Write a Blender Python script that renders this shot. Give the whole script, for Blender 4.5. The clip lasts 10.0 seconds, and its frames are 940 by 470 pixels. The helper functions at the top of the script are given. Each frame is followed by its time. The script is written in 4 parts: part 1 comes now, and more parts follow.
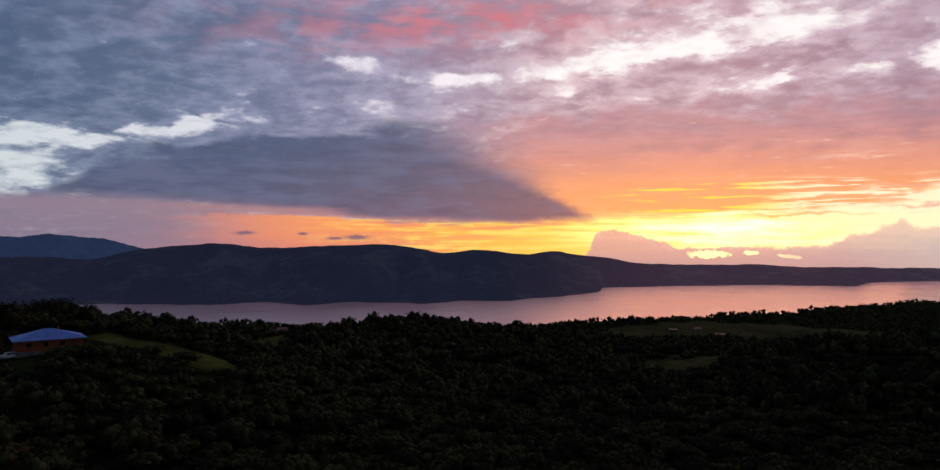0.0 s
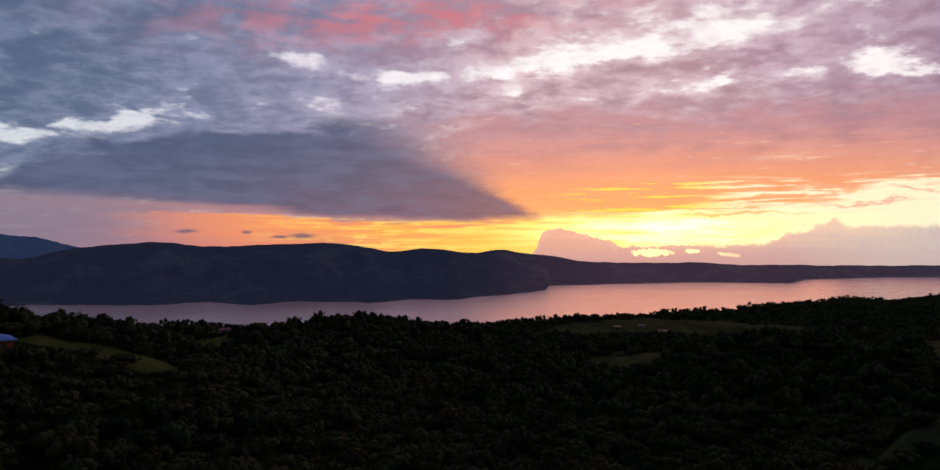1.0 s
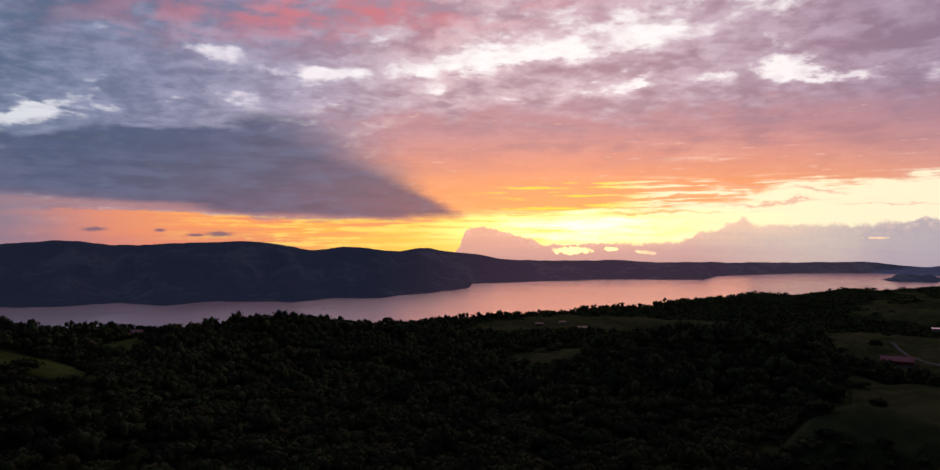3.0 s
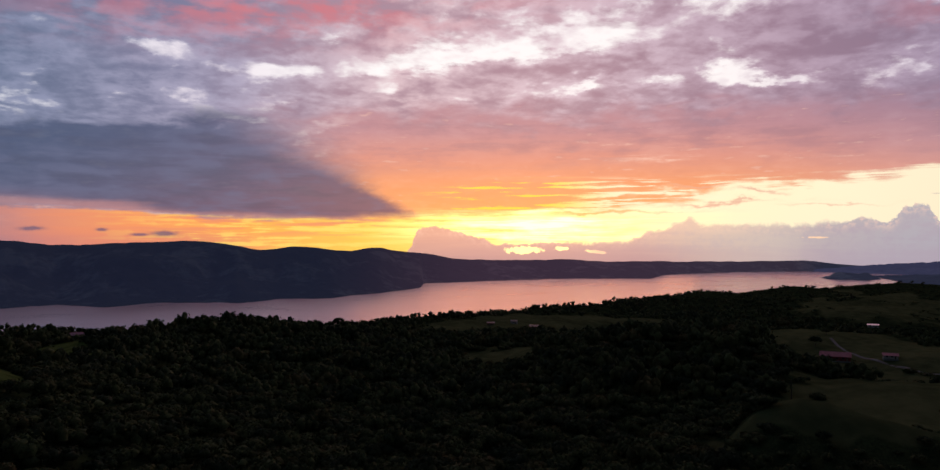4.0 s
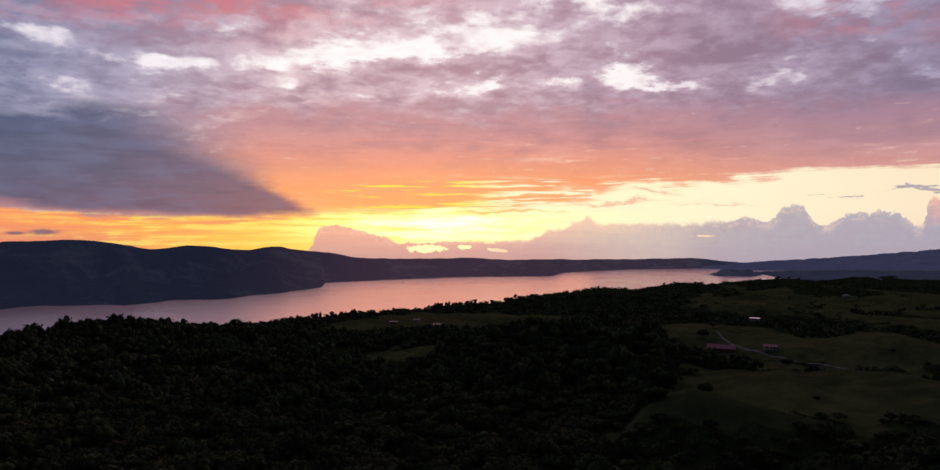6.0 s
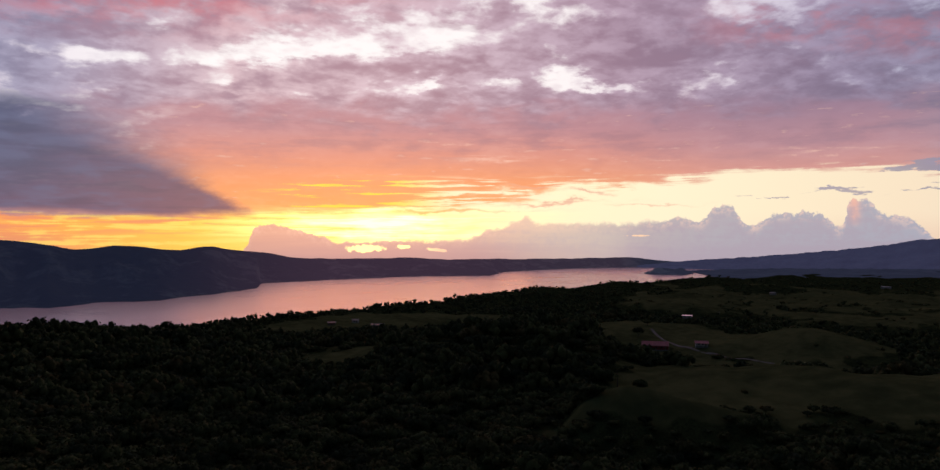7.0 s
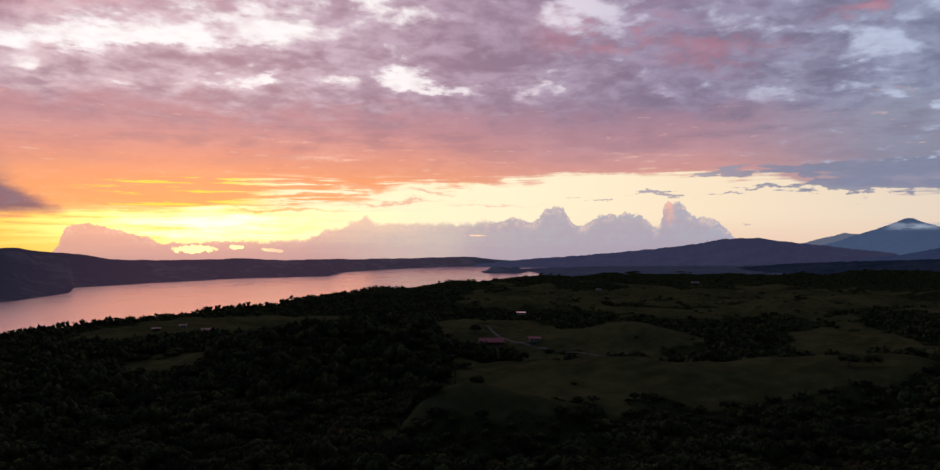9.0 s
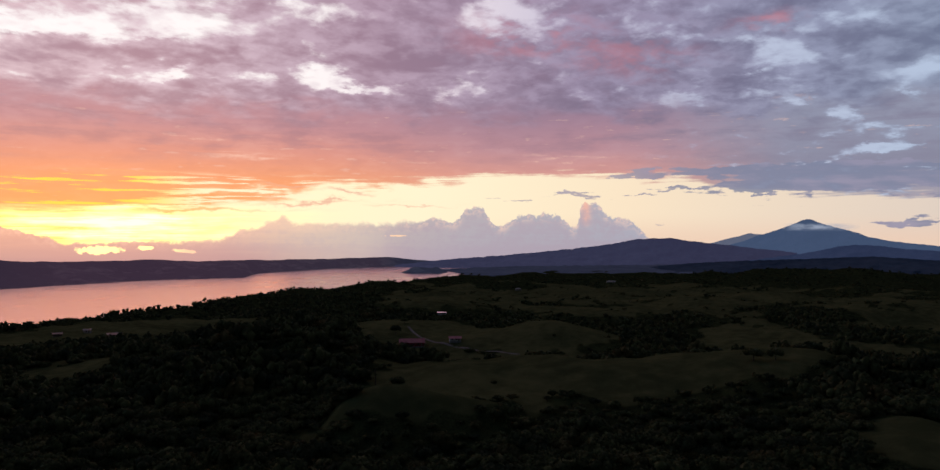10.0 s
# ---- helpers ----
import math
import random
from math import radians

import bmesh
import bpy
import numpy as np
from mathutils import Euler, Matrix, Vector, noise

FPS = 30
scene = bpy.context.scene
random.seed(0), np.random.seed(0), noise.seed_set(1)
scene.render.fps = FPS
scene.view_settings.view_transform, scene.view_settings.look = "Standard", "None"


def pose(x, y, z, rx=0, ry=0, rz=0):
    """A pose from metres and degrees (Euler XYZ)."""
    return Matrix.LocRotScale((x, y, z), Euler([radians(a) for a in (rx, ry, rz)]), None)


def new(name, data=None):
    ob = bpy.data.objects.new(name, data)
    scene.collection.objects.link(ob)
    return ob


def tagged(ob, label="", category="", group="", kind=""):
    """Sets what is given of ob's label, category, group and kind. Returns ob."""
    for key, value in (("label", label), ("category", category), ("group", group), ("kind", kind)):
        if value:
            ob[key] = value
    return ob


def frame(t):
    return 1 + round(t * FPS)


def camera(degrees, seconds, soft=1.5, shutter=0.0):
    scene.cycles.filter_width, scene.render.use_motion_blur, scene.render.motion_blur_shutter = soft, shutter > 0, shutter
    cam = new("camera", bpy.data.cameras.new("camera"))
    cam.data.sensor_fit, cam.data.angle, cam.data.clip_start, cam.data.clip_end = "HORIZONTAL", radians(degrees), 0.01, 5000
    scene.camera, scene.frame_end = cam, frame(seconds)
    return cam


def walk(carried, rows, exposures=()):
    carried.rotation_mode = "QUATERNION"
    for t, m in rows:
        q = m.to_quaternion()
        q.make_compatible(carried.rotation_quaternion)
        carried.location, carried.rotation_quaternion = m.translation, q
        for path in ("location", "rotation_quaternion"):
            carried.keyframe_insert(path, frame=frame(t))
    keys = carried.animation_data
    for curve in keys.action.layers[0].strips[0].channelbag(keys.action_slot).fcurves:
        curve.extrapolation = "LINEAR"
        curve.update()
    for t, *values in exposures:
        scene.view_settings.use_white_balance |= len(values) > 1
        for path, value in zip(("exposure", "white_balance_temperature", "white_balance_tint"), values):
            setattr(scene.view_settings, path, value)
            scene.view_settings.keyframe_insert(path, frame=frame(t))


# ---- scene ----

# A drone hovers over forested hills above a lake and turns to its right.
# z = 0 is the lake's level; azimuths are degrees to the right of +y.
EYE = 200.0
cam = camera(65.1, 10.0, soft=1.4)
ROWS = [  # seconds, degrees turned to the right, degrees up
    (0.0, 0.0, 0.41), (0.5, 2.02, 0.36), (1.0, 4.08, 0.30), (1.5, 5.62, 0.25), (2.0, 6.99, 0.21), (2.5, 8.41, 0.18),
    (4.0, 13.78, 0.13), (4.5, 15.71, 0.10), (5.0, 17.55, 0.06), (5.5, 19.41, 0.04), (7.0, 26.04, 0.0), (7.5, 29.09, -0.01),
    (8.0, 32.10, -0.03), (8.5, 35.22, -0.03), (9.0, 38.48, -0.01), (9.5, 41.53, 0.0), (10.0, 44.66, 0.01),
]
walk(cam, [(t, pose(0, 0, EYE, 90 + up, 0, -turn)) for t, turn, up in ROWS])

SUN_AZ, SUN_EL = 17.8, 1.2


# ---- node helpers ----
def srgb(r, g, b):
    """Linear colour from display values 0 to 1."""
    return tuple(c / 12.92 if c <= 0.04045 else ((c + 0.055) / 1.055) ** 2.4 for c in (r, g, b))


class Val:
    """A number in a node tree, with arithmetic."""

    def __init__(self, tree, socket):
        self.tree, self.socket = tree, socket

    def op(self, kind, *others):
        n = self.tree.nodes.new("ShaderNodeMath")
        n.operation = kind
        for slot, v in zip(n.inputs, (self, *others)):
            if isinstance(v, Val):
                self.tree.links.new(v.socket, slot)
            else:
                slot.default_value = v
        return Val(self.tree, n.outputs[0])

    def __add__(self, o): return self.op("ADD", o)
    def __radd__(self, o): return self.op("ADD", o)
    def __sub__(self, o): return self.op("SUBTRACT", o)
    def __mul__(self, o): return self.op("MULTIPLY", o)
    def __rmul__(self, o): return self.op("MULTIPLY", o)
    def __truediv__(self, o): return self.op("DIVIDE", o)
    def __neg__(self): return self.op("MULTIPLY", -1.0)
    def __rsub__(self, o): return (-self) + o

    def step(self, a, b):
        """Smooth rise from 0 at a to 1 at b (or fall, if a > b)."""
        n = self.tree.nodes.new("ShaderNodeMapRange")
        n.interpolation_type = "SMOOTHSTEP"
        self.tree.links.new(self.socket, n.inputs[0])
        lo, hi, t0, t1 = (a, b, 0.0, 1.0) if a < b else (b, a, 1.0, 0.0)
        for k, v in zip((1, 2, 3, 4), (lo, hi, t0, t1)):
            n.inputs[k].default_value = v
        return Val(self.tree, n.outputs[0])

    def bell(self, middle, width):
        u = (self - middle) / width
        return (u * u * -1.0).op("EXPONENT")

    def clamp(self):
        return self.op("MAXIMUM", 0.0).op("MINIMUM", 1.0)


def vec(tree, x, y, z=0.0):
    n = tree.nodes.new("ShaderNodeCombineXYZ")
    for slot, v in zip(n.inputs, (x, y, z)):
        if isinstance(v, Val):
            tree.links.new(v.socket, slot)
        else:
            slot.default_value = v
    return n.outputs[0]


def noisy(tree, vector, scale, detail=4.0, rough=0.55, lac=2.0, warp=0.0):
    n = tree.nodes.new("ShaderNodeTexNoise")
    n.inputs["Scale"].default_value, n.inputs["Detail"].default_value = scale, detail
    n.inputs["Roughness"].default_value, n.inputs["Lacunarity"].default_value = rough, lac
    n.inputs["Distortion"].default_value = warp
    if vector is not None:
        tree.links.new(vector, n.inputs["Vector"])
    return Val(tree, n.outputs["Fac"])


def mix(tree, a, b, fac):
    n = tree.nodes.new("ShaderNodeMix")
    n.data_type = "RGBA"
    n.clamp_factor = True
    for slot, v in ((n.inputs[0], fac), (n.inputs[6], a), (n.inputs[7], b)):
        if isinstance(v, Val):
            tree.links.new(v.socket, slot)
        elif isinstance(v, bpy.types.NodeSocket):
            tree.links.new(v, slot)
        else:
            slot.default_value = (*v, 1.0) if isinstance(v, tuple) else v
    return n.outputs[2]


def ramp(tree, fac, *stops):
    n = tree.nodes.new("ShaderNodeValToRGB")
    tree.links.new(fac.socket, n.inputs[0])
    e = n.color_ramp.elements
    while len(e) < len(stops):
        e.new(0.5)
    for k, (p, c) in enumerate(stops):
        e[k].position, e[k].color = p, (*c, 1.0)
    return n.outputs[0]


# ---- world: sunset sky with broken cloud ----
world = bpy.data.worlds.new("sunset_sky")
scene.world = world
world.use_nodes = True
sky = world.node_tree
sky.nodes.clear()
coords = sky.nodes.new("ShaderNodeTexCoord")
split = sky.nodes.new("ShaderNodeSeparateXYZ")
sky.links.new(coords.outputs["Generated"], split.inputs[0])
dx, dy, dz = (Val(sky, o) for o in split.outputs)
az0 = dx.op("ARCTAN2", dy) * (180 / math.pi)
el0 = dz.op("ARCSINE") * (180 / math.pi)

# clouds lie in level sheets: their pattern shrinks and flattens towards the horizon
lift = dz.op("MAXIMUM", 0.0) + 0.24
sheet_x, sheet_y = dx / lift, dy / lift


def deck(scale, z, detail, rough, warp=0.0, toward=0.0):
    """Cloud pattern on a level sheet; toward shifts it to the sun's side."""
    return noisy(sky, vec(sky, sheet_x + toward * math.sin(radians(SUN_AZ)), sheet_y + toward * math.cos(radians(SUN_AZ)), z), scale, detail, rough, warp=warp)


stir = noisy(sky, vec(sky, az0 * 0.30, el0 * 0.75, 3.0), 1.0, 6.0, 0.62)
stir2 = noisy(sky, vec(sky, az0 * 0.30, el0 * 0.75, 23.0), 1.0, 6.0, 0.62)
az = az0 + (stir - 0.5) * 5.0
el = el0 + (stir2 - 0.5) * 2.4
mass = deck(2.2, 2.0, 5.0, 0.5, 0.2)
puff = deck(6.2, 5.0, 7.0, 0.50, 0.25)
puff_sun = deck(6.2, 5.0, 7.0, 0.50, 0.25, 0.035)
tuft = deck(17.0, 8.0, 5.0, 0.55, 0.2)
grain = noisy(sky, vec(sky, az0 * 0.9, el0 * 1.9, 9.0), 1.0, 5.0, 0.6)
streak = noisy(sky, vec(sky, az0 * 0.085, el0 * 1.25, 7.0), 1.0, 6.0, 0.58, warp=0.35)
fleck = noisy(sky, vec(sky, az0 * 0.62 + el0 * 0.15, el0 * 1.5, 31.0), 1.0, 4.0, 0.5, warp=0.3)
curl = noisy(sky, vec(sky, az0 * 2.6, el0 * 2.6, 41.0), 1.0, 4.0, 0.6)
thin = noisy(sky, vec(sky, az0 * 0.15, el0 * 2.7, 17.0), 1.0, 5.0, 0.6, warp=0.3)
billow = noisy(sky, vec(sky, az0 * 1.0, el0 * 1.1, 11.0), 1.0, 6.0, 0.6)


def shaped(node_socket, kind):
    node_socket.node.color_ramp.interpolation = kind
    return node_socket


def profile(x, a0, a1, low, high, stops):
    """A smooth curve over x from a0 to a1, through stops of (x, value between low and high)."""
    socket = shaped(ramp(sky, (x - a0) / (a1 - a0), *[((p - a0) / (a1 - a0), ((v - low) / (high - low),) * 3) for p, v in stops]), "EASE")
    parts = sky.nodes.new("ShaderNodeSeparateColor")
    sky.links.new(socket, parts.inputs[0])
    return Val(sky, parts.outputs[0]) * (high - low) + low


def tints(*stops):
    """A colour by azimuth."""
    return ramp(sky, (az0 + 35.0) / 115.0, *[((a + 35.0) / 115.0, srgb(*c)) for a, c in stops])


def blob(a, e, wa, we, slope=0.0):
    """A soft patch of sky at an azimuth and height, slope degrees of rise per degree."""
    u, v = (az - a) / wa, (el - e - (az - a) * slope if slope else el - e) / we
    return ((u * u + v * v) * -1.0).op("EXPONENT")


def patches(*rows):
    total = 0.0
    for strength, *where in rows:
        total = blob(*where) * strength + total
    return total


# clear air behind the clouds
air = sky.nodes.new("ShaderNodeTexSky")
air.sky_type, air.sun_disc = "NISHITA", False
air.sun_elevation, air.sun_rotation = radians(SUN_EL), radians(SUN_AZ)

# upper deck: gaps of bright sky between puffs
gap = tints((-35, (0.80, 0.84, 0.86)), (-18, (0.86, 0.86, 0.90)), (-6, (0.93, 0.89, 0.93)), (4, (1.0, 0.98, 0.98)), (32, (1.0, 0.97, 0.97)), (42, (0.93, 0.88, 0.91)), (52, (0.79, 0.76, 0.84)), (62, (0.73, 0.75, 0.84)), (78, (0.70, 0.76, 0.86)))
lit = tints((-35, (0.42, 0.49, 0.61)), (-16, (0.55, 0.57, 0.69)), (-4, (0.68, 0.65, 0.75)), (8, (0.88, 0.77, 0.80)), (24, (0.84, 0.74, 0.79)), (38, (0.72, 0.62, 0.70)), (54, (0.61, 0.56, 0.67)), (70, (0.57, 0.59, 0.70)), (80, (0.57, 0.62, 0.72)))
shade = tints((-35, (0.28, 0.355, 0.48)), (-20, (0.35, 0.41, 0.53)), (-8, (0.48, 0.48, 0.60)), (4, (0.66, 0.54, 0.61)), (20, (0.68, 0.54, 0.60)), (35, (0.60, 0.48, 0.56)), (50, (0.51, 0.44, 0.54)), (65, (0.44, 0.43, 0.54)), (80, (0.43, 0.47, 0.58)))
holes = patches((0.30, 13, 13.7, 9, 0.75, 0.10), (0.20, 25, 15.3, 7, 1.1, 0.03), (0.20, 6.8, 11.3, 1.6, 0.5), (0.18, 13.1, 10.4, 1.0, 0.35), (0.22, 22.4, 11.5, 1.8, 0.4, 0.3), (0.16, 28.5, 11.7, 1.6, 0.45),
                (0.30, 33.4, 12.0, 1.7, 0.9), (0.30, 36.6, 11.1, 2.4, 0.45, -0.2), (0.18, 43.8, 11.1, 1.4, 0.6), (0.22, -1.1, 12.3, 2.6, 0.8), (0.14, -7, 10.2, 3.0, 0.5), (0.20, -9.5, 13.2, 3.0, 0.7),
                (0.38, -30, 7.0, 4.5, 0.55, 0.04), (0.32, -21.5, 8.2, 3.4, 0.5, 0.18), (0.20, -31.5, 4.8, 3.6, 1.4), (0.12, 22.5, 16.6, 3.0, 1.0), (0.16, 45.4, 16.2, 2.6, 1.3))
holes = holes + patches((0.22, 68, 12.8, 2.2, 0.7, -0.1), (0.16, 66, 12.2, 2.5, 0.35), (0.18, 61, 10.1, 3.0, 0.35), (0.16, 65.5, 9.4, 2.6, 0.7), (0.24, 71.6, 8.4, 1.4, 1.0), (0.18, 75.6, 10.8, 3.0, 0.8), (0.26, 74.5, 6.0, 3.0, 0.28, 0.04))
banks = patches((0.17, -30, 13.5, 13, 4.6), (0.08, -16, 11, 8, 1.6), (0.24, 0, 17.2, 15, 1.9, 0.07), (0.16, 12, 11.8, 9, 0.9, 0.10), (0.22, 24, 12.9, 5, 0.7, 0.04), (0.20, 38, 13.9, 5, 1.9), (0.10, 43.5, 13.5, 4, 1.1), (0.16, 26, 9.9, 24, 1.0),
                (0.07, 54, 13.2, 8, 2.6), (0.16, 64, 11.3, 3.2, 0.6), (0.16, 68.5, 8.0, 2.4, 0.8), (0.10, 57, 8.2, 8, 1.3), (0.12, 78, 8.0, 4.0, 1.6), (0.12, 74, 13.6, 5.0, 0.8))
depth = puff * 0.74 + mass * 0.34 + tuft * 0.36 - 0.660 + banks * 0.75 - holes * (tuft * 1.5 + fleck * 0.6 - 0.10)
rim = (puff_sun - puff) * 0.9
cloud = mix(sky, lit, shade, (depth + rim + (tuft - 0.5) * 0.10).step(-0.06, 0.30))
fold = deck(9.0, 14.0, 6.0, 0.55, 0.3)
cloud = mix(sky, cloud, lit, (fold * 0.7 + streak * 0.3 - rim * 0.6).step(0.48, 0.68) * 0.55)
cloud = mix(sky, cloud, shade, (fold * 0.7 + fleck * 0.3 + rim * 0.6).step(0.50, 0.36) * 0.55)
gap = mix(sky, gap, lit, (fold * 0.5 + tuft * 0.5).step(0.46, 0.62) * 0.30)
colour = mix(sky, gap, cloud, depth.step(-0.135, 0.05))
# rose light on the undersides, high up
rose = patches((1.0, 1, 17.0, 15, 2.0, 0.07))
colour = mix(sky, colour, srgb(0.83, 0.47, 0.51), rose * (puff * 0.55 + tuft * 0.2 + streak * 0.25 - rim * 0.5).step(0.40, 0.60) * depth.step(-0.06, 0.04) * 0.9)
colour = mix(sky, colour, srgb(0.78, 0.50, 0.55), patches((1.0, 49, 15.0, 5, 1.6), (1.0, 67, 15.0, 2.2, 0.5), (0.7, 57, 13.5, 4.0, 1.6)) * (puff * 0.6 + tuft * 0.4).step(0.45, 0.60) * 0.6)

# salmon veil lit from below, right of the shaded bank
veil_warm = ramp(sky, (el0 - 1.0) / 11.0, (0.0, srgb(1.0, 0.66, 0.38)), (0.28, srgb(0.95, 0.61, 0.43)), (0.46, srgb(0.87, 0.57, 0.51)), (0.64, srgb(0.76, 0.54, 0.57)), (1.0, srgb(0.66, 0.51, 0.59)))
veil_rose = ramp(sky, (el0 - 1.0) / 11.0, (0.0, srgb(0.96, 0.76, 0.62)), (0.34, srgb(0.84, 0.59, 0.56)), (0.50, srgb(0.73, 0.54, 0.58)), (0.75, srgb(0.60, 0.48, 0.57)), (1.0, srgb(0.58, 0.49, 0.59)))
veil_grey = ramp(sky, (el0 - 1.0) / 11.0, (0.0, srgb(0.72, 0.68, 0.71)), (0.35, srgb(0.53, 0.53, 0.62)), (0.6, srgb(0.56, 0.57, 0.66)), (1.0, srgb(0.56, 0.58, 0.67)))
veil_colour = mix(sky, mix(sky, veil_warm, veil_rose, az.step(30, 50)), veil_grey, az.step(54, 70))
veil_colour = mix(sky, veil_colour, srgb(0.98, 0.80, 0.72), ((thin * 0.5 + tuft * 0.5).step(0.57, 0.66) * 0.35 + patches((0.7, 28, 5.9, 3.0, 0.22), (0.5, 41.4, 5.6, 1.6, 0.12), (0.5, 52, 6.0, 2.5, 0.15)) * thin.step(0.42, 0.58)).clamp())
veil_colour = mix(sky, veil_colour, mix(sky, srgb(0.62, 0.46, 0.52), srgb(0.47, 0.44, 0.54), az0.step(44, 62)), (puff * 0.45 + streak * 0.40 + tuft * 0.15).step(0.46, 0.62) * el0.step(3.8, 8.0) * 0.55)
veil = (el + (puff - 0.5) * 4.0 + (mass - 0.5) * 3.0).step(10.6, 8.4) * az.step(-6, 7) * (1.0 - az0.step(56, 70) * depth.step(0.04, -0.08))
colour = mix(sky, colour, veil_colour, veil * 0.94)

# clear band over the horizon, and bright streaks through the veil above it
band_top = profile(az0, -35, 80, 0.0, 6.0, ((-35, 2.2), (-22, 2.0), (-12, 1.85), (-3, 1.4), (6, 1.3), (14, 1.75), (22, 2.15), (30, 2.7), (34, 4.0), (43, 4.15), (47, 4.65), (55, 4.7), (60, 4.2), (64, 3.1), (72, 2.7), (80, 2.5)))
over = el0 - band_top + (stir2 - 0.5) * 0.8 + (streak - 0.5) * (0.8 + az0.step(18, 28) * 1.3) + (thin - 0.5) * (0.7 + az0.step(18, 28) * 1.2) + (fleck - 0.5) * az0.step(18, 28) * 0.7
band_colour = tints((-35, (0.53, 0.48, 0.56)), (-26, (0.62, 0.49, 0.54)), (-18, (0.84, 0.54, 0.48)), (-11, (0.96, 0.60, 0.40)), (-3, (1.0, 0.69, 0.35)), (5, (1.0, 0.80, 0.36)), (12, (1.0, 0.88, 0.45)), (25, (1.0, 0.97, 0.80)), (41, (1.0, 0.95, 0.82)), (57, (0.97, 0.89, 0.78)), (80, (0.86, 0.80, 0.76)))
band_colour = mix(sky, band_colour, srgb(0.86, 0.52, 0.46), el0.step(0.9, -0.6) * az0.step(2, -8) * 0.7)
band_colour = mix(sky, band_colour, srgb(0.93, 0.57, 0.42), (thin * 0.6 + streak * 0.4).step(0.49, 0.57) * az0.step(-20, -10) * az0.step(14, 8) * el0.step(-0.6, 1.0) * 0.85)
band_colour = mix(sky, band_colour, srgb(1.0, 0.88, 0.45), (thin * 0.7 + fleck * 0.3).step(0.51, 0.42) * az0.step(-16, -2) * az0.step(16, 10) * 0.7)
band_colour = mix(sky, band_colour, srgb(0.93, 0.80, 0.71), el0.step(1.8, -0.8) * az0.step(40, 56) * 0.8)
band = (over / (0.16 + az0.step(20, 30) * 0.12)).step(1.0, -1.0) * az0.step(-36, -16)
colour = mix(sky, colour, band_colour, band)
bright = (thin * 0.75 + streak * 0.25).step(0.52, 0.575) * el0.step(1.5, 2.2) * el0.step(4.7, 4.0) * az0.step(8, 14) * az0.step(38, 30) + blob(29, 3.15, 3.4, 0.26) * thin.step(0.36, 0.50) * 1.3
colour = mix(sky, colour, mix(sky, srgb(1.0, 0.86, 0.33), srgb(1.0, 0.96, 0.82), az0.step(19, 26)), bright.clamp() * 0.95)
# glare round the hidden sun
tilt = el0 + (streak - 0.5) * 1.3 + (thin - 0.5) * 0.8 + (stir2 - 0.5) * 0.5
glare = (az0 - 19.0).bell(0.0, 7.6) * tilt.step(-1.0, 0.1) * tilt.step(2.4, 1.0)
colour = mix(sky, colour, srgb(1.0, 0.93, 0.50), (glare * 1.6).clamp() * el0.step(2.6, 1.4) * (0.55 + thin.step(0.55, 0.45) * 0.45))
colour = mix(sky, colour, (2.8, 2.15, 0.90), (glare * (0.60 + (streak - 0.5) * 2.2 - (thin - 0.5) * 3.6 + (fleck - 0.5) * 1.2)).clamp())
bars_low = patches((1.0, 33.0, 2.52, 3.8, 0.13), (1.0, 35.2, 3.35, 1.3, 0.13), (0.9, 24.5, 1.9, 5.0, 0.16), (0.7, 40.0, 2.2, 2.2, 0.08), (0.7, 31.0, 3.7, 2.0, 0.10))
colour = mix(sky, colour, mix(sky, srgb(0.98, 0.70, 0.44), srgb(0.90, 0.70, 0.62), az0.step(22, 32)), (bars_low * thin.step(0.30, 0.52) * 1.3).clamp() * 0.85)

# dull rose haze under the bank
haze = tints((-35, (0.53, 0.48, 0.56)), (-24, (0.62, 0.50, 0.55)), (-12, (0.70, 0.50, 0.52)), (0, (0.78, 0.54, 0.50)))
colour = mix(sky, colour, haze, (el0 + (streak - 0.5) * 0.8).step(3.4, 2.4) * (over / 0.25).step(-1.0, 1.0) * az0.step(6, -4) * 0.9)
# shaded cloud bank with its slanting edge
edge = az0 + (el0 - 1.4) * 1.5 - 9.6 + (grain - 0.5) * 1.2 + (stir - 0.5) * 2.4
soft = 1.1 + el0.step(2.5, 8.0) * 5.5
bank = (edge / soft).step(0.8, -1.0)
bank = bank * (el0 - profile(az0, -35, 15, 0.0, 4.0, ((-35, 2.9), (-22, 2.65), (-13, 2.2), (-4, 1.4), (3, 1.1), (10, 1.3))) + (stir2 - 0.5) * 0.7 + (streak - 0.5) * 1.1).step(-0.25, 0.7)
bank_top = profile(az0, -35, 15, 0.0, 12.0, ((-35, 0.5), (-31, 2.2), (-29, 3.8), (-26, 5.9), (-23, 6.9), (-13, 8.0), (-4, 8.9), (6, 9.0)))
bank = bank * (el0 - bank_top + (puff - 0.5) * 3.6 + (tuft - 0.5) * 1.4 + (mass - 0.5) * 2.5).step(0.7, -0.6)
bank_colour = mix(sky, srgb(0.275, 0.33, 0.465), srgb(0.405, 0.345, 0.455), (az0 + (el0 - 5.0) * -1.6).step(-20, 8))
bank_colour = mix(sky, bank_colour, srgb(0.38, 0.41, 0.54), (puff * 0.5 + mass * 0.3 + streak * 0.2).step(0.45, 0.62) * 0.65)
bank_colour = mix(sky, bank_colour, srgb(0.27, 0.30, 0.42), (puff_sun * 0.5 + streak * 0.5).step(0.52, 0.40) * 0.45)
